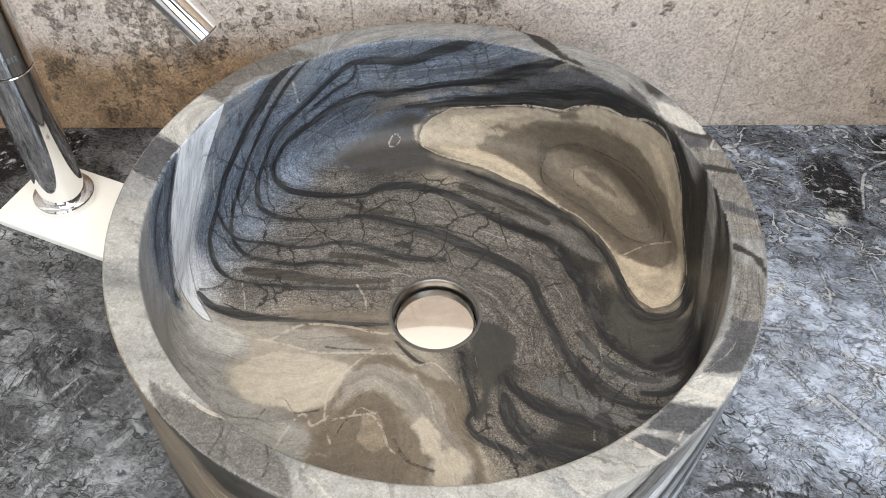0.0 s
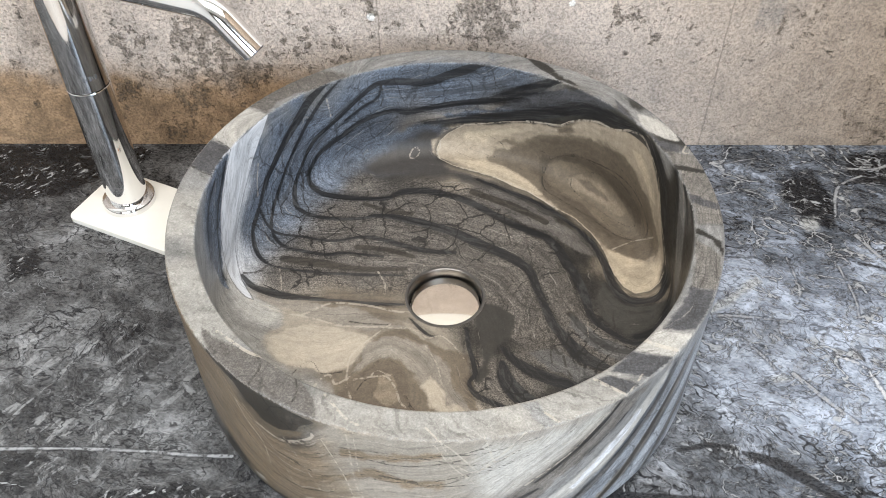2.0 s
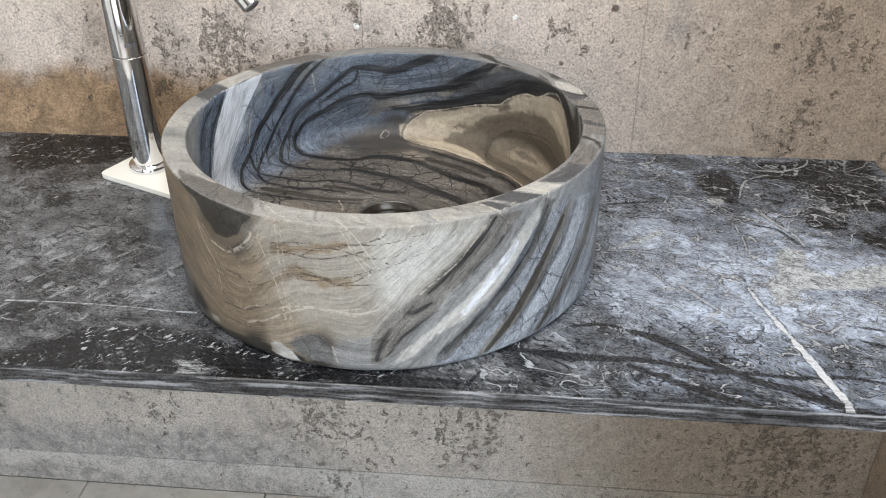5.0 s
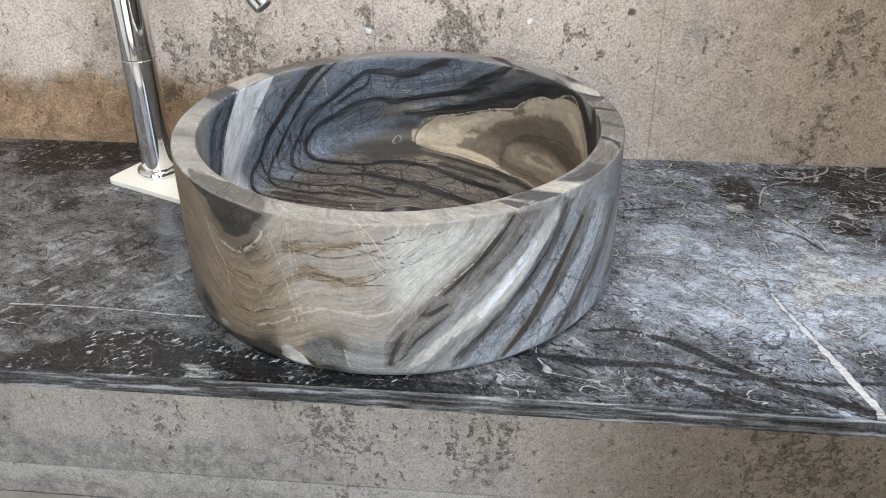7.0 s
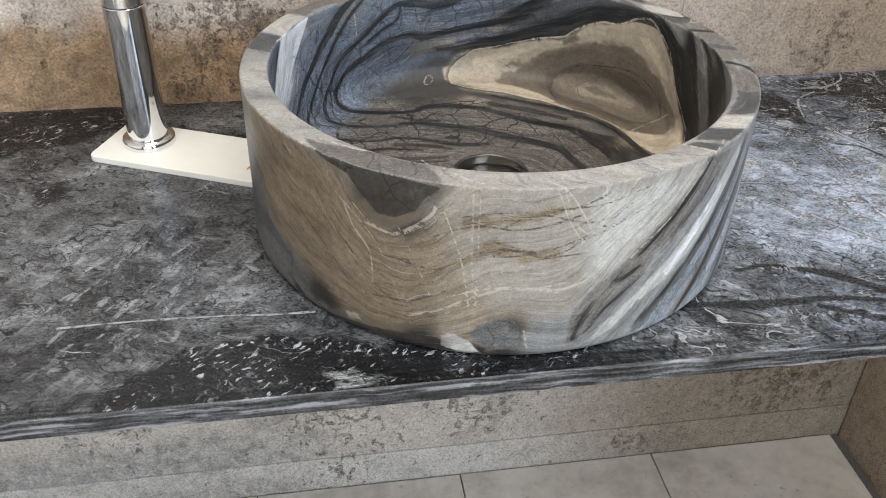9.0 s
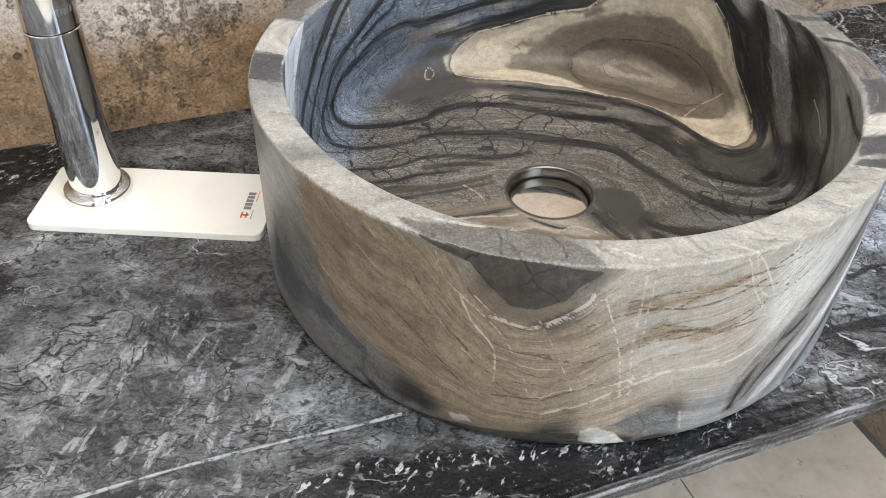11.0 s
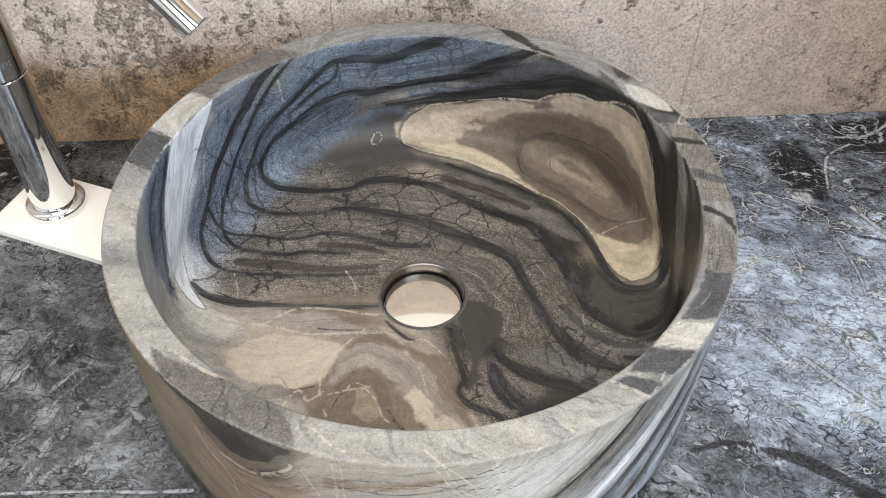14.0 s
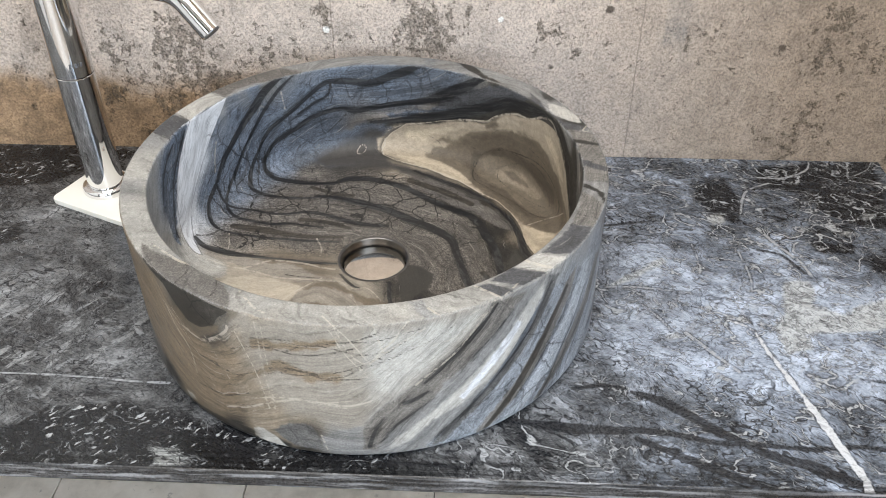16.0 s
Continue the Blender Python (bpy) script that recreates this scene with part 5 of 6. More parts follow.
dark((408, -54, 0.5), (432, -79, 0.6), (413, -163, 0.6))
dark((295, -179, 0.4), (304, -211, 0.5), (301, -256, 0.6), (293, -300, 0.5), (277, -344, 0.5))
dusk((244, -246, 1.5), (239, -283, 2.5), (230, -318, 2.8), (215, -349, 2.5), (193, -382, 2.1), (161, -422, 1.9))
dusk((282, -208, 2.8), (283, -238, 3.7), (281, -274, 4.3), (276, -310, 4.3), (264, -349, 3.7), (239, -394, 2.5))
dusk((334, -170, 1.5), (342, -211, 1.6), (341, -251, 1.6), (342, -288, 1.5), (335, -317, 1.2))
dusk((364, -133, 1), (369, -174, 1.1), (375, -211, 1.1), (375, -245, 1))
dusk((396, -53, 0.9), (410, -106, 0.9), (414, -157, 0.9))
crack(0.38, (-104, -332), (-71, -336), (-41, -339), (-26, -340), (3, -335))
crack(0.46, (-75, -348), (-71, -354), (-51, -361), (-31, -367), (-12, -371), (6, -370))
crack(0.34, (6, -370), (8, -362), (30, -353), (59, -347), (85, -335))
crack(0.38, (-21, -355), (2, -345), (9, -341))
crack(0.29, (-33, -339), (-25, -332), (-15, -324))
crack(0.34, (-108, -348), (-78, -354), (-69, -348))
crack(0.25, (-256, -332), (-206, -364), (-152, -373), (-122, -365))
crack(0.25, (-216, -339), (-175, -350), (-127, -354), (-97, -355))
crack(0.25, (-250, -303), (-222, -327), (-171, -345))
crack(0.25, (-158, -315), (-135, -332), (-104, -332))
crack(0.25, (-252, -296), (-243, -325), (-196, -355), (-158, -363))
crack(0.21, (44, -346), (83, -325), (106, -307))
crack(0.21, (38, -357), (79, -338), (122, -310))
crack(0.25, (2, -339), (43, -326), (80, -312))
crack(0.21, (-82, -413), (-44, -421), (3, -427), (48, -412))
vein(0.4, (-88, -311), (-94, -334), (-101, -360), (-105, -393))
vein(0.3, (-20, -313), (-3, -324), (9, -344), (30, -363))
vein(0.8, (-202, -387), (-155, -396), (-106, -396), (-65, -396), (-21, -401), (13, -403), (47, -395))
vein(0.45, (41, -312), (52, -335), (59, -350))
vein(0.7, (79, -307), (66, -328), (44, -351), (38, -357))
vein(1.0, (-215, -291), (-196, -308), (-181, -316), (-154, -318), (-134, -315), (-129, -310))
vein(0.7, (172, -272), (155, -311), (140, -335), (102, -372))
vein(0.5, (-231, -263), (-233, -286), (-226, -314), (-239, -339))
vein(0.7, (-38, -439), (-32, -457))
vein(0.5, (19, -348), (37, -355), (58, -342), (100, -311))
crack(0.5, (20, 97), (31, 88), (47, 88), (57, 78))
crack(0.5, (-27, 113), (-5, 112), (14, 98), (28, 101))
crack(0.6, (62, 65), (53, 61), (46, 69), (35, 75))
crack(0.6, (83, 18), (94, 21), (101, 10))
crack(0.7, (99, -8), (103, -20), (96, -34))
crack(0.7, (74, -33), (74, -17), (70, -8))
crack(0.6, (19, 36), (30, 39), (45, 32), (54, 21))
crack(0.6, (-1, 30), (-17, 28), (-28, 34))
crack(0.5, (124, -68), (135, -61), (143, -69))
crack(0.6, (75, -77), (83, -70), (92, -70))
crack(0.5, (-46, 73), (-38, 83), (-28, 78))
crack(0.5, (-136, 79), (-128, 86), (-130, 94))
crack(0.5, (20, 262), (30, 253), (49, 257), (65, 252))
crack(0.5, (-26, 262), (-18, 251), (-27, 242))
crack(0.5, (-88, 178), (-82, 188), (-70, 191))
crack(0.5, (-117, 225), (-104, 221), (-93, 227))
crack(0.8, (-192, -336), (-154, -358), (-126, -361), (-92, -359), (-62, -361), (-24, -370), (8, -370), (37, -356))
crack(0.7, (-143, -333), (-119, -334), (-83, -338), (-49, -347), (-14, -347), (21, -340))
crack(0.6, (-226, -307), (-204, -328), (-164, -346), (-123, -350))
crack(0.6, (-254, -288), (-243, -325), (-205, -357), (-159, -370))
crack(0.6, (-103, -326), (-70, -330), (-27, -335), (18, -333), (50, -321))
crack(0.6, (-260, -230), (-258, -280), (-240, -321))
crack(0.6, (-306, -212), (-287, -280), (-271, -328))
crack(0.7, (-257, -341), (-196, -374), (-141, -382))
crack(0.8, (-90, -362), (-49, -369), (0, -366), (45, -351), (84, -324))
crack(0.6, (-11, -335), (44, -331), (94, -313))
crack(0.6, (144, -291), (110, -322), (60, -350), (18, -364))
crack(0.7, (-60, -343), (-29, -337), (-2, -341), (31, -346), (66, -339))
crack(0.8, (-95, -365), (-52, -364), (-13, -374), (40, -371))
vein(0.25, (-220, -271), (-208, -295), (-181, -317), (-146, -321), (-118, -315), (-131, -318))
vein(0.25, (-230, -229), (-235, -251), (-217, -296), (-211, -318), (-208, -346), (-210, -367))
vein(0.25, (-147, -402), (-107, -402), (-71, -396), (-36, -401), (8, -406))
vein(0.25, (-80, -309), (-89, -340), (-93, -363), (-105, -405))
vein(0.25, (2, -321), (15, -343), (43, -375))
vein(0.25, (-177, -311), (-171, -343), (-164, -381))
vein(0.45, (144, -291), (176, -265), (197, -242))
vein(0.45, (-13, -307), (12, -327), (39, -354))
vein(0.45, (-140, -388), (-78, -393), (-26, -400), (17, -397))
vein(0.4, (112, -327), (138, -314), (164, -284))
vein(0.4, (-121, -317), (-114, -365), (-115, -404))
level(70, (-165, 33), (-177, 51), (-184, 72), (-190, 95), (-200, 113), (-207, 132), (-212, 159), (-208, 181), (-199, 206), (-176, 235), (-173, 256))
level(58, (-146, 69), (-159, 77), (-168, 89), (-174, 106), (-188, 129), (-191, 150), (-186, 177), (-174, 208))
level(45, (51, 289), (18, 291), (-13, 286), (-34, 278), (-57, 269), (-93, 263), (-115, 249), (-131, 223), (-146, 199), (-156, 176), (-161, 154), (-152, 132), (-147, 116), (-132, 109), (-108, 104), (-84, 103))
level(45, (-84, 103), (-59, 103), (-31, 91), (-7, 81), (17, 64), (39, 53), (63, 39), (73, 25))
level(45, (73, 25), (80, -1), (90, -23), (98, -44), (104, -67), (118, -86), (137, -95))
level(25, (133, 258), (89, 257), (49, 256), (16, 252), (-12, 245), (-45, 241), (-75, 233), (-97, 219), (-114, 199), (-129, 181), (-142, 165), (-142, 150))
level(25, (-130, 135), (-110, 128), (-81, 125), (-51, 130), (-22, 135), (9, 128), (33, 117), (56, 100), (80, 83), (93, 77))
level(25, (104, 71), (103, 60), (112, 36), (120, 8), (126, -20), (140, -43), (159, -59), (179, -57))
level(25, (179, -57), (199, -40), (223, -27), (253, 1), (274, 34), (285, 69))
level(25, (161, 261), (133, 258), (104, 259), (76, 259))
level(12, (46, 232), (84, 232), (123, 227), (165, 221), (202, 210), (226, 186), (250, 154))
level(12, (252, 150), (262, 116), (259, 86), (249, 62), (221, 29), (201, 5), (184, -10), (166, -13))
level(12, (-9, 166), (19, 163), (49, 148), (77, 125), (105, 104), (127, 82), (138, 60), (146, 32), (154, 5), (167, -9))
level(35, (292, 29), (278, -7), (264, -35), (247, -60), (219, -66), (186, -63))
level(45, (289, -22), (268, -59), (246, -84))
level(88, (-188, 20), (-176, 7), (-152, -4), (-126, -5), (-91, -7), (-65, -6), (-39, -9))
level(74, (-165, 34), (-143, 32), (-111, 31), (-94, 26), (-67, 29), (-35, 30))
level(60, (-152, 70), (-129, 69), (-105, 71), (-78, 77), (-59, 78), (-35, 71), (-12, 61), (7, 60))
level(67, (-132, 51), (-109, 57), (-87, 58), (-58, 53), (-31, 49))
level(58, (57, -53), (73, -81), (92, -94), (115, -100))
level(68, (54, -94), (63, -113), (76, -120))
level(85, (22, -30), (29, -52), (31, -81), (24, -100))
level(0, (-14, 198), (-10, 204), (21, 217), (67, 219), (104, 217), (142, 203), (180, 199), (210, 177), (244, 153), (254, 133), (249, 100), (228, 65))
level(0, (-9, 185), (19, 167), (44, 155), (68, 135), (96, 116), (115, 102))
level(0, (139, 64), (152, 30), (161, 7), (173, -1), (189, 3), (198, 17), (204, 35))
level(-22, (96, 171), (102, 160), (113, 142), (135, 117), (155, 87), (181, 61), (193, 58))
level(100, (-190, -4), (-157, -32), (-124, -34), (-89, -41), (-64, -29), (-29, -45), (-5, -71), (11, -109), (33, -128))
level(115, (-183, -51), (-150, -82), (-116, -94), (-85, -94), (-63, -70), (-46, -60), (-29, -80), (-13, -117))
level(-28, (114, 152), (117, 135), (151, 94), (172, 75), (181, 85), (170, 121), (151, 152), (116, 162), (114, 152))
level(-12, (61, 192), (107, 187), (161, 182), (198, 145), (208, 106), (192, 64), (176, 38))
level(105, (-261, 133), (-247, 97), (-225, 61), (-206, 35), (-195, 12))
level(120, (-276, 57), (-258, 24), (-238, -1), (-219, -15))
level(118, (-220, 194), (-188, 225), (-145, 253))
level(90, (308, 20), (302, -52), (284, -114), (256, -170))
level(40, (-351, -149), (-338, -224), (-300, -301), (-260, -357), (-206, -393), (-141, -408), (-94, -408), (-65, -405), (-20, -414), (27, -419), (52, -400), (84, -364), (126, -321))
level(20, (-252, -226), (-243, -278), (-226, -318), (-197, -344), (-156, -360), (-112, -359), (-74, -359), (-31, -369), (14, -368), (49, -352), (103, -314))
level(0, (-221, -240), (-221, -278), (-209, -310), (-185, -324), (-143, -333), (-116, -326), (-80, -326), (-37, -334), (12, -332), (49, -318))
level(62, (-306, -332), (-270, -369), (-228, -394), (-154, -423), (-113, -428), (-88, -426), (-61, -426), (-34, -437), (17, -447))
level(58, (-379, -120), (-401, -167), (-358, -268), (-306, -332))
level(58, (178, -277), (159, -315), (127, -357), (94, -394), (54, -430), (40, -451))
level(68, (196, -260), (183, -303), (152, -351), (114, -401), (73, -436))
level(88, (262, -215), (258, -262), (239, -317), (204, -376), (163, -426))
level(98, (278, -177), (298, -228), (285, -297), (241, -373), (220, -408))
level(112, (301, -120), (334, -170), (340, -229), (331, -296))
level(105, (304, -151), (323, -198), (322, -259), (295, -326), (282, -367))
level(48, (165, -281), (148, -314), (120, -348), (80, -381))
level(78, (236, -221), (235, -269), (220, -315), (178, -370))


BRITTLE = {"g": 1.0, "b": 0.42, "u": 0.35, "s": 0.10, "d": 0.35, "k": 0.35, "h": 0.3, "v": 0.4, "V": 0.4, "K": 0.3, "H": 0.3}
COOL = {"V": 1.0, "K": 0.4, "b": 1.0, "u": 1.0, "v": 1.0, "w": 0.3, "s": 0.3, "k": 0.3, "N": 0.3}


def zone_of(m):
    return 0 if m < M_RIM else 1 if m < M_OUT else 2


def lay_stone(data):
    """Write the pigment and the distances from the layers on the mesh's points."""
    co = np.empty(len(data.vertices) * 3)
    data.vertices.foreach_get("co", co)
    co = (co.reshape(-1, 3) - (CX, CY, 0)) * 1000
    near = {}
    for kind, lines in LAYERS.items():
        tree = kdtree.KDTree(sum(len(line) for line, half in lines))
        widths = np.concatenate([half for line, half in lines])
        for k, p in enumerate(np.concatenate([line for line, half in lines])):
            tree.insert(p, k)
        tree.balance()
        found = [tree.find(p)[1:] for p in co]
        ids, d = np.array([f[0] for f in found]), np.array([f[1] for f in found])
        near[kind] = np.minimum(d - widths[ids], 26.0)
    # the skin laid flat
    r, a = np.hypot(co[:, 0], co[:, 1]), np.arctan2(co[:, 1], co[:, 0])
    z, top = co[:, 2], HEIGHT * 1000
    corner = FLOOR_MM + RISE + FILLET
    m = np.where(z > top - 0.3, M_RIM + r - INNER, np.where(r > (INNER + RADIUS * 1000) / 2, M_OUT + top - z, np.where(z > corner, M_WALL + z - corner, np.where(r > M_FLOOR, M_FLOOR + FILLET * np.arcsin(np.clip((r - M_FLOOR) / FILLET, 0, 1)), r))))
    zone = np.where(m < M_RIM + 0.8, 0, np.where(m < M_OUT - 0.8, 1, 2))
    flat = np.stack((m * np.cos(a), m * np.sin(a), zone * 35.0), 1)
    near["dark"][zone == 1] = np.maximum(near["dark"][zone == 1], 6.0)
    near["dusk"][zone == 1] = np.maximum(near["dusk"][zone == 1], 6.0)
    # the layering, spread smoothly between the known lines: the inside laid flat, the outside unrolled
    flow = np.zeros(len(co))
    for outside in (False, True):
        known = []
        for height, points in LEVELS:
            for (x0, y0), (x1, y1) in zip(points, points[1:]):
                for k in range(max(1, int(math.dist((x0, y0), (x1, y1)) / 9))):
                    t = k * 9 / max(9.0, math.dist((x0, y0), (x1, y1)))
                    x, y = x0 + (x1 - x0) * t, y0 + (y1 - y0) * t
                    if (math.hypot(x, y) > M_OUT) == outside:
                        known.append((220.5 * math.atan2(y, x), math.hypot(x, y), height) if outside else (x, y, height))
        known = np.array(known)
        here = np.nonzero((zone == 2) == outside)[0]
        place = np.stack((220.5 * a[here], m[here]), 1) if outside else flat[here, :2]
        gaps = np.sqrt(((known[:, None, :2] - known[None, :, :2]) ** 2).sum(2)) - 1.5 * np.eye(len(known))
        weight = np.linalg.solve(np.block([[gaps, np.ones((len(known), 1))], [np.ones((1, len(known))), np.zeros((1, 1))]]), np.append(known[:, 2], 0.0))
        for some in np.array_split(np.arange(len(here)), 40):
            flow[here[some]] = np.sqrt(((place[some, None, :] - known[None, :, :2]) ** 2).sum(2)) @ weight[:-1] + weight[-1]
    # closed patches: the one in the bowl laid flat, the one over rim and outside unrolled
    for kind, rings in FIELDS.items():
        best = np.full(len(co), -26.0)
        for ring in rings:
            if kind in ("heart", "stripe"):
                best = np.where(zone == 0, np.maximum(best, inside_mm(flat[:, 0], flat[:, 1], list(ring))), best)
            else:
                best = np.where(zone == 2, np.maximum(best, inside_mm(220.5 * a, m, [(220.5 * math.atan2(y, x), math.hypot(x, y)) for x, y in ring])), best)
        near[kind] = best
    centres = np.array([(x, y, 35.0 * zone_of(math.hypot(x, y))) for k, x, y in SPOTS])
    tints = np.array([PIGMENT[k] for k, x, y in SPOTS])
    brittles = np.array([BRITTLE.get(k, 0.0) for k, x, y in SPOTS])
    cools = np.array([COOL.get(k, 0.0) for k, x, y in SPOTS])
    calms = np.array([SMOOTH.get(k, 0.0) for k, x, y in SPOTS])
    mixed = np.empty((len(co), 6))
    recipe = np.column_stack((tints, brittles, cools, calms))
    for some in np.array_split(np.arange(len(co)), 60):
        w = 1 / (((flat[some, None, :] - centres[None]) ** 2).sum(2) + 90.0) ** 2.3
        mixed[some] = w @ recipe / w.sum(1, keepdims=True)
    # patches of one pigment, the later over the earlier, with uneven edges
    uneven = np.array([noise.noise(Vector(p) * 0.16) + 0.6 * noise.noise(Vector(p) * 0.45) for p in co])
    broad = np.array([noise.noise(Vector(p) * 0.06) for p in co])
    for kind, soft, points in PATCHES:
        ring = [(math.hypot(x, y), math.atan2(y, x)) for x, y in points]
        where = zone_of(sum(q for q, b in ring) / len(ring))
        if where == 0:
            px, py, ring = flat[:, 0], flat[:, 1], [tuple(p) for p in points]
        else:
            mid = math.atan2(sum(math.sin(b) for q, b in ring), sum(math.cos(b) for q, b in ring))
            px, py = 220.5 * ((a - mid + math.pi) % (2 * math.pi) - math.pi), m
            ring = [(220.5 * ((b - mid + math.pi) % (2 * math.pi) - math.pi), q) for q, b in ring]
        lo, hi = np.min(ring, 0) - 4 - soft, np.max(ring, 0) + 4 + soft
        some = np.nonzero((zone == where) & (px > lo[0]) & (px < hi[0]) & (py > lo[1]) & (py < hi[1]))[0]
        gap = inside_mm(px[some], py[some], ring) + uneven[some] * min(2.4, 0.9 + 0.3 * soft) + broad[some] * max(0.0, min(5.0, 2.0 * (soft - 2)))
        full = np.clip(gap / soft + 0.5, 0, 1)[:, None]
        full = full * full * (3 - 2 * full)
        paint = np.array([*PIGMENT[kind], BRITTLE.get(kind, 0.0), COOL.get(kind, 0.0), SMOOTH.get(kind, 0.0)])
        mixed[some] += full * (paint - mixed[some])
    for name, values in (("calm", mixed[:, 5]), ("dark_mm", near["dark"]), ("crack_mm", near["crack"]), ("heart_mm", near["heart"]), ("wedge_mm", near["wedge"]), ("stripe_mm", near["stripe"]), ("dusk_mm", near["dusk"]), ("vein_mm", near["vein"]), ("flow_mm", flow), ("cool", mixed[:, 4]), ("brittle", mixed[:, 3])):
        data.attributes.new(name, "FLOAT", "POINT").data.foreach_set("value", values.astype(np.float32))
    tint = np.ones((len(co), 4), np.float32)
    tint[:, :3] = mixed[:, :3]
    data.attributes.new("pigment", "FLOAT_COLOR", "POINT").data.foreach_set("color", tint.ravel())


basin = part("wash_basin", revolve(basin_profile(), 1040, (CX, CY, 0)), BASIN, smooth=True)
lay_stone(basin.data)
tagged(basin, "round vessel basin of banded grey, blue and tan natural stone", "wash basin")

drain = new("drain_stopper")
tagged(drain, "polished chrome domed drain stopper set in the basin floor", "drain")
drain.location = (CX, CY, 0.0175)
dome = [(0.0, 0.0115)] + [(0.0306 * i / 10, 0.0115 - 0.0022 * (i / 10) ** 2) for i in range(1, 11)] + [(0.0313, 0.0086), (0.0313, 0.004), (0.0, 0.004)]
part("cap", revolve(dome, 96), BEIGE_CHROME, drain, smooth=True)
part("collar", revolve([(0.0300, 0.0), (0.0338, 0.0), (0.0338, 0.0045), (0.0326, 0.005), (0.0322, 0.003), (0.0300, 0.003), (0.0300, 0.0)], 96), CHROME, drain, smooth=True)
part("sleeve", revolve([(0.0329, 0.0052), (0.0344, 0.0052), (0.0344, 0.0182), (0.0362, 0.0184), (0.0362, 0.0188), (0.0340, 0.0188), (0.0331, 0.0182), (0.0329, 0.0170), (0.0329, 0.0052)], 96), plain("brushed_steel", (0.15, 0.145, 0.14), 0.34, 1.0), drain, "thin steel sleeve with a narrow lip round the drain hole", smooth=True)

# ---- board and faucet ----
TAP = Matrix.Translation((-0.3195, 0.6015, 0.0)) @ pose(0, 0, 0, 0, 0, -22.0)
BOARD = Matrix.Translation((-0.3255, 0.5962, 0.0)) @ pose(0, 0, 0, 0, 0, -23.8)
bm = box(-0.0405, 0.1485, -0.0395, 0.0425, 0.0, 0.0065)
bmesh.ops.bevel(bm, geom=[e for e in bm.edges if abs(e.verts[0].co.z - e.verts[1].co.z) > 0.003], offset=0.008, segments=5, affect="EDGES", profile=0.5)
bmesh.ops.bevel(bm, geom=[e for e in bm.edges if e.calc_face_angle(0) > 1.2], offset=0.0006, segments=2, affect="EDGES", profile=0.5)
board = part("display_board", bm, PLATE_WHITE)
board.matrix_world = BOARD
tagged(board, "small white rectangular display board under the faucet", "display board")

PRINT_GREY = plain("grey_print", (0.22, 0.20, 0.19), 0.5)
PRINT_RED = plain("orange_print", (0.72, 0.24, 0.07), 0.5)
PRINT_GREEN = plain("green_print", (0.10, 0.30, 0.12), 0.5)


def print_bars(bars, z):
    """Thin printed bars lying on a face: (x0, x1, y0, y1)."""
    bm = bmesh.new()
    for x0, x1, y0, y1 in bars:
        bmesh.ops.create_cube(bm, size=1, matrix=Matrix.Translation(((x0 + x1) / 2, (y0 + y1) / 2, z)) @ Matrix.Diagonal((x1 - x0, y1 - y0, 0.0002, 1)))
    return bm


letters = [(0.1270, 0.1330, -0.0070 + 0.0048 * k, -0.0034 + 0.0048 * k) for k in range(5)]
part("printed_letters", print_bars(letters, 0.0067), PRINT_GREY, board, "grey bars of printed lettering")
mark = [(0.1265, 0.1280, -0.0185, -0.0105), (0.1265, 0.1330, -0.0155, -0.0135), (0.1302, 0.1318, -0.0178, -0.0112), (0.1350, 0.1357, 0.0035, 0.0185)]
part("printed_mark", print_bars(mark, 0.0067), PRINT_RED, board, "small orange printed mark")
part("printed_line", print_bars([(0.1350, 0.1356, -0.0190, -0.0080)], 0.0067), PRINT_GREEN, board, "thin green printed line")

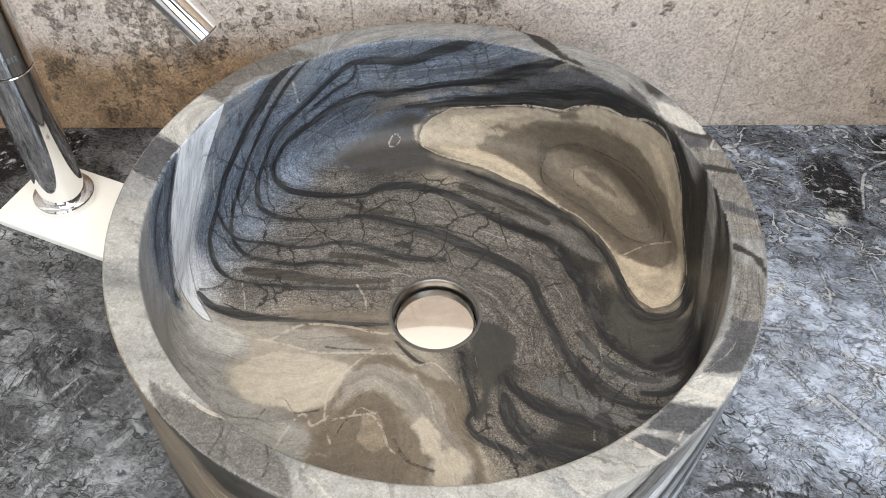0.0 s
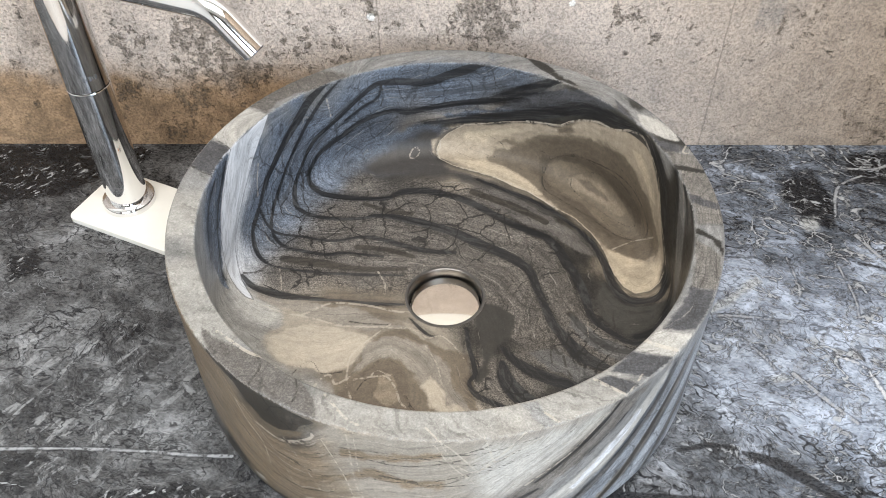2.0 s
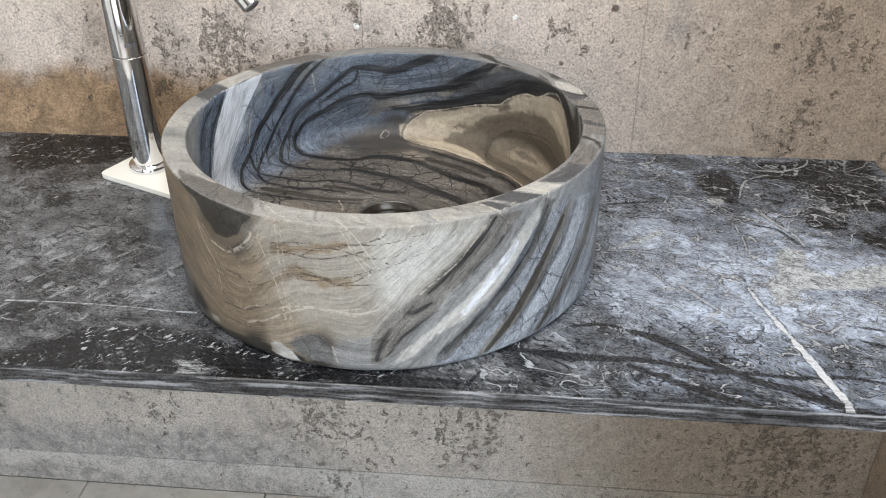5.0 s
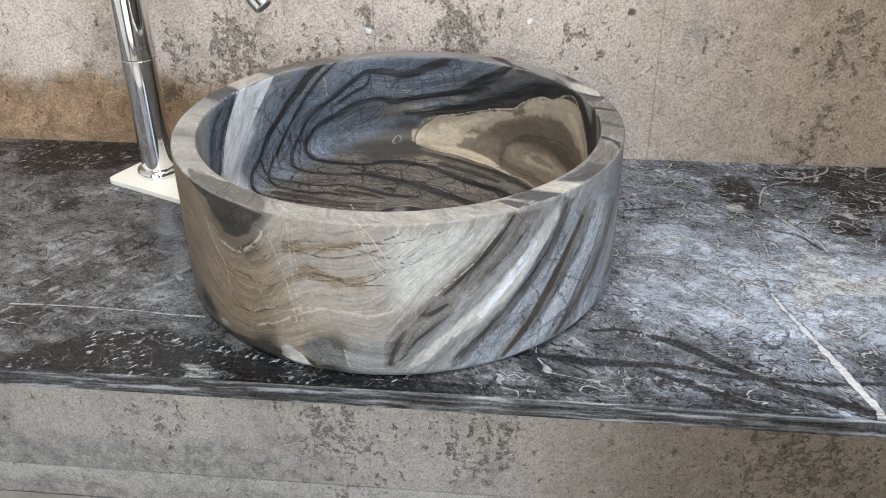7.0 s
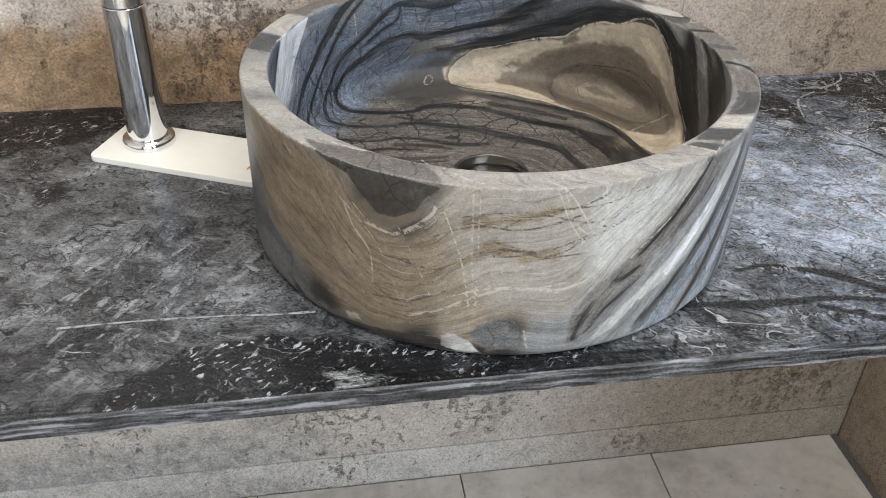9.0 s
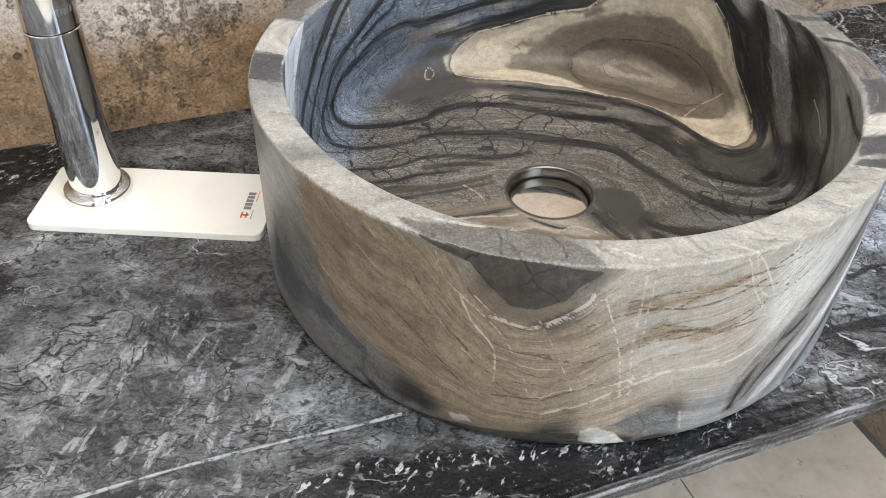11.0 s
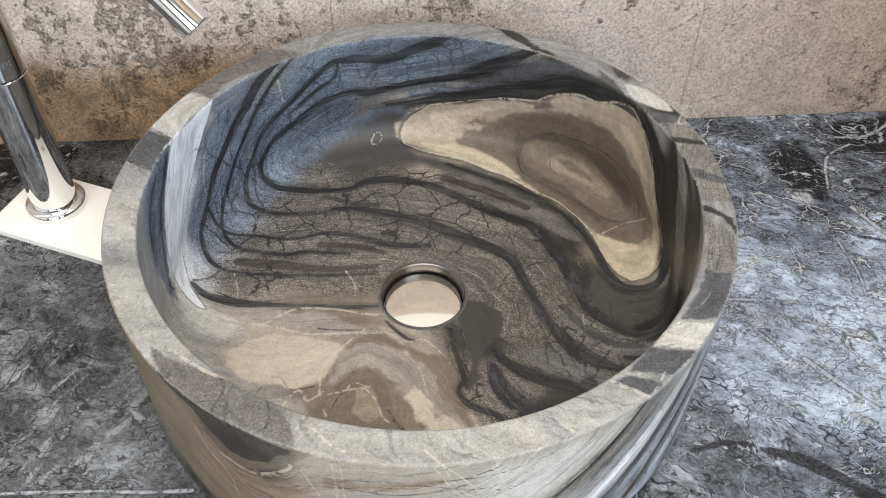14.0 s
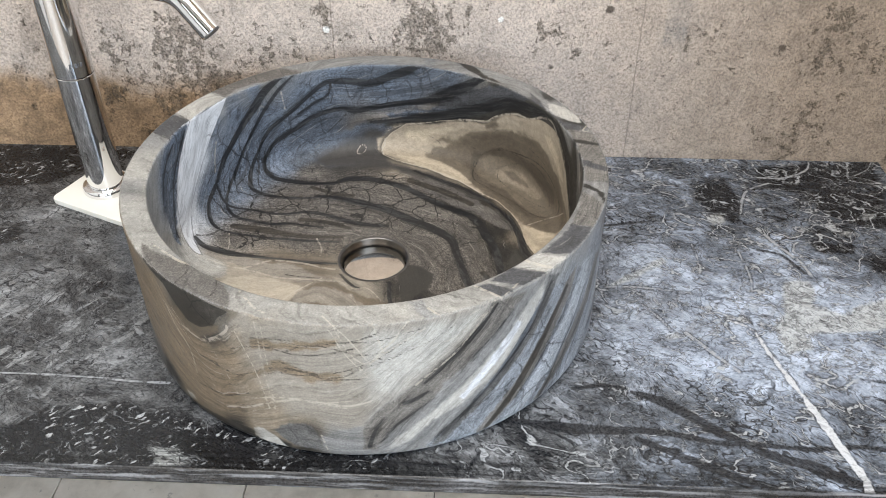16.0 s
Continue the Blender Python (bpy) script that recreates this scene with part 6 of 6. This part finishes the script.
faucet = new("faucet")
tagged(faucet, "tall polished chrome basin faucet standing on a white board", "faucet")
faucet.matrix_world = TAP @ Matrix.Translation((0, 0, 0.0065))
part("base_ring", revolve([(0.0, 0.0), (0.0268, 0.0), (0.0272, 0.0006), (0.0272, 0.0055), (0.0262, 0.0072), (0.0235, 0.0085), (0.0215, 0.0088), (0.0, 0.0088)], 72), CHROME, faucet, smooth=True)
part("lower_body", revolve([(0.0, 0.009), (0.0203, 0.009), (0.0203, 0.011), (0.0203, 0.1472), (0.0203, 0.1480), (0.0199, 0.1486), (0.0, 0.1486)], 72), CHROME, faucet, smooth=True)
part("upper_body", revolve([(0.0, 0.1494), (0.0199, 0.1494), (0.0203, 0.1500), (0.0203, 0.1508), (0.0203, 0.3205), (0.0203, 0.322), (0.0195, 0.325), (0.0, 0.3255)], 72), CHROME, faucet, smooth=True)
path = [(0.0185, 0, 0.262), (0.06, 0, 0.2625), (0.10, 0, 0.2632), (0.150, 0, 0.2638)] + [(0.150 + 0.032 * math.sin(radians(a)), 0, 0.2638 - 0.032 * (1 - math.cos(radians(a)))) for a in range(5, 46, 5)] + [(0.1965, 0, 0.2305)]
end, way = Vector(path[-1]), (Vector(path[-1]) - Vector(path[-2])).normalized()
part("aerator", tube([end - way * 0.002, end + way * 0.0007, end + way * 0.0012], [0.0086, 0.0086, 0.0080]), plain("dull_steel", (0.30, 0.30, 0.31), 0.45, 1.0), faucet, "dull steel aerator", smooth=True)
bm = bmesh.new()
for k, (w, h) in enumerate(((0.0022, 0.005), (0.0016, 0.0042), (0.0022, 0.005), (0.0012, 0.0042), (0.0018, 0.005))):
    m = pose(0, 0, 0, 0, 0, -48 + 8 * k) @ Matrix.Translation((0.02025, 0, 0.1645)) @ Matrix.Diagonal((0.0003, w, h, 1))
    bmesh.ops.create_cube(bm, size=1, matrix=m)
part("engraved_mark", bm, plain("engraved_grey", (0.10, 0.10, 0.105), 0.5), faucet, "small grey engraved mark")
spout = part("spout", tube(path, [0.0110] * len(path)), CHROME, faucet, smooth=True)

# ---- floor tiles ----
TILE = 0.333
tile_mesh = None
i0, i1 = -5, 3
for i in range(i0, i1):
    for j in range(0, 9):
        x, y = 0.053 + TILE * i, LOW_Y - 0.002 - TILE * (j + 1)
        if tile_mesh is None:
            tile_mesh = mesh_from("tile", box(0.001, TILE - 0.001, 0.001, TILE - 0.001, -0.008, 0, 0.0008, 1), FLOOR_TILE)
        if x + TILE > RIGHT_X + 0.08:
            continue
        ob = new("tile", tile_mesh)
        ob.location = (x, y, FLOOR_Z)
        ob.parent = bpy.data.objects["floor"]
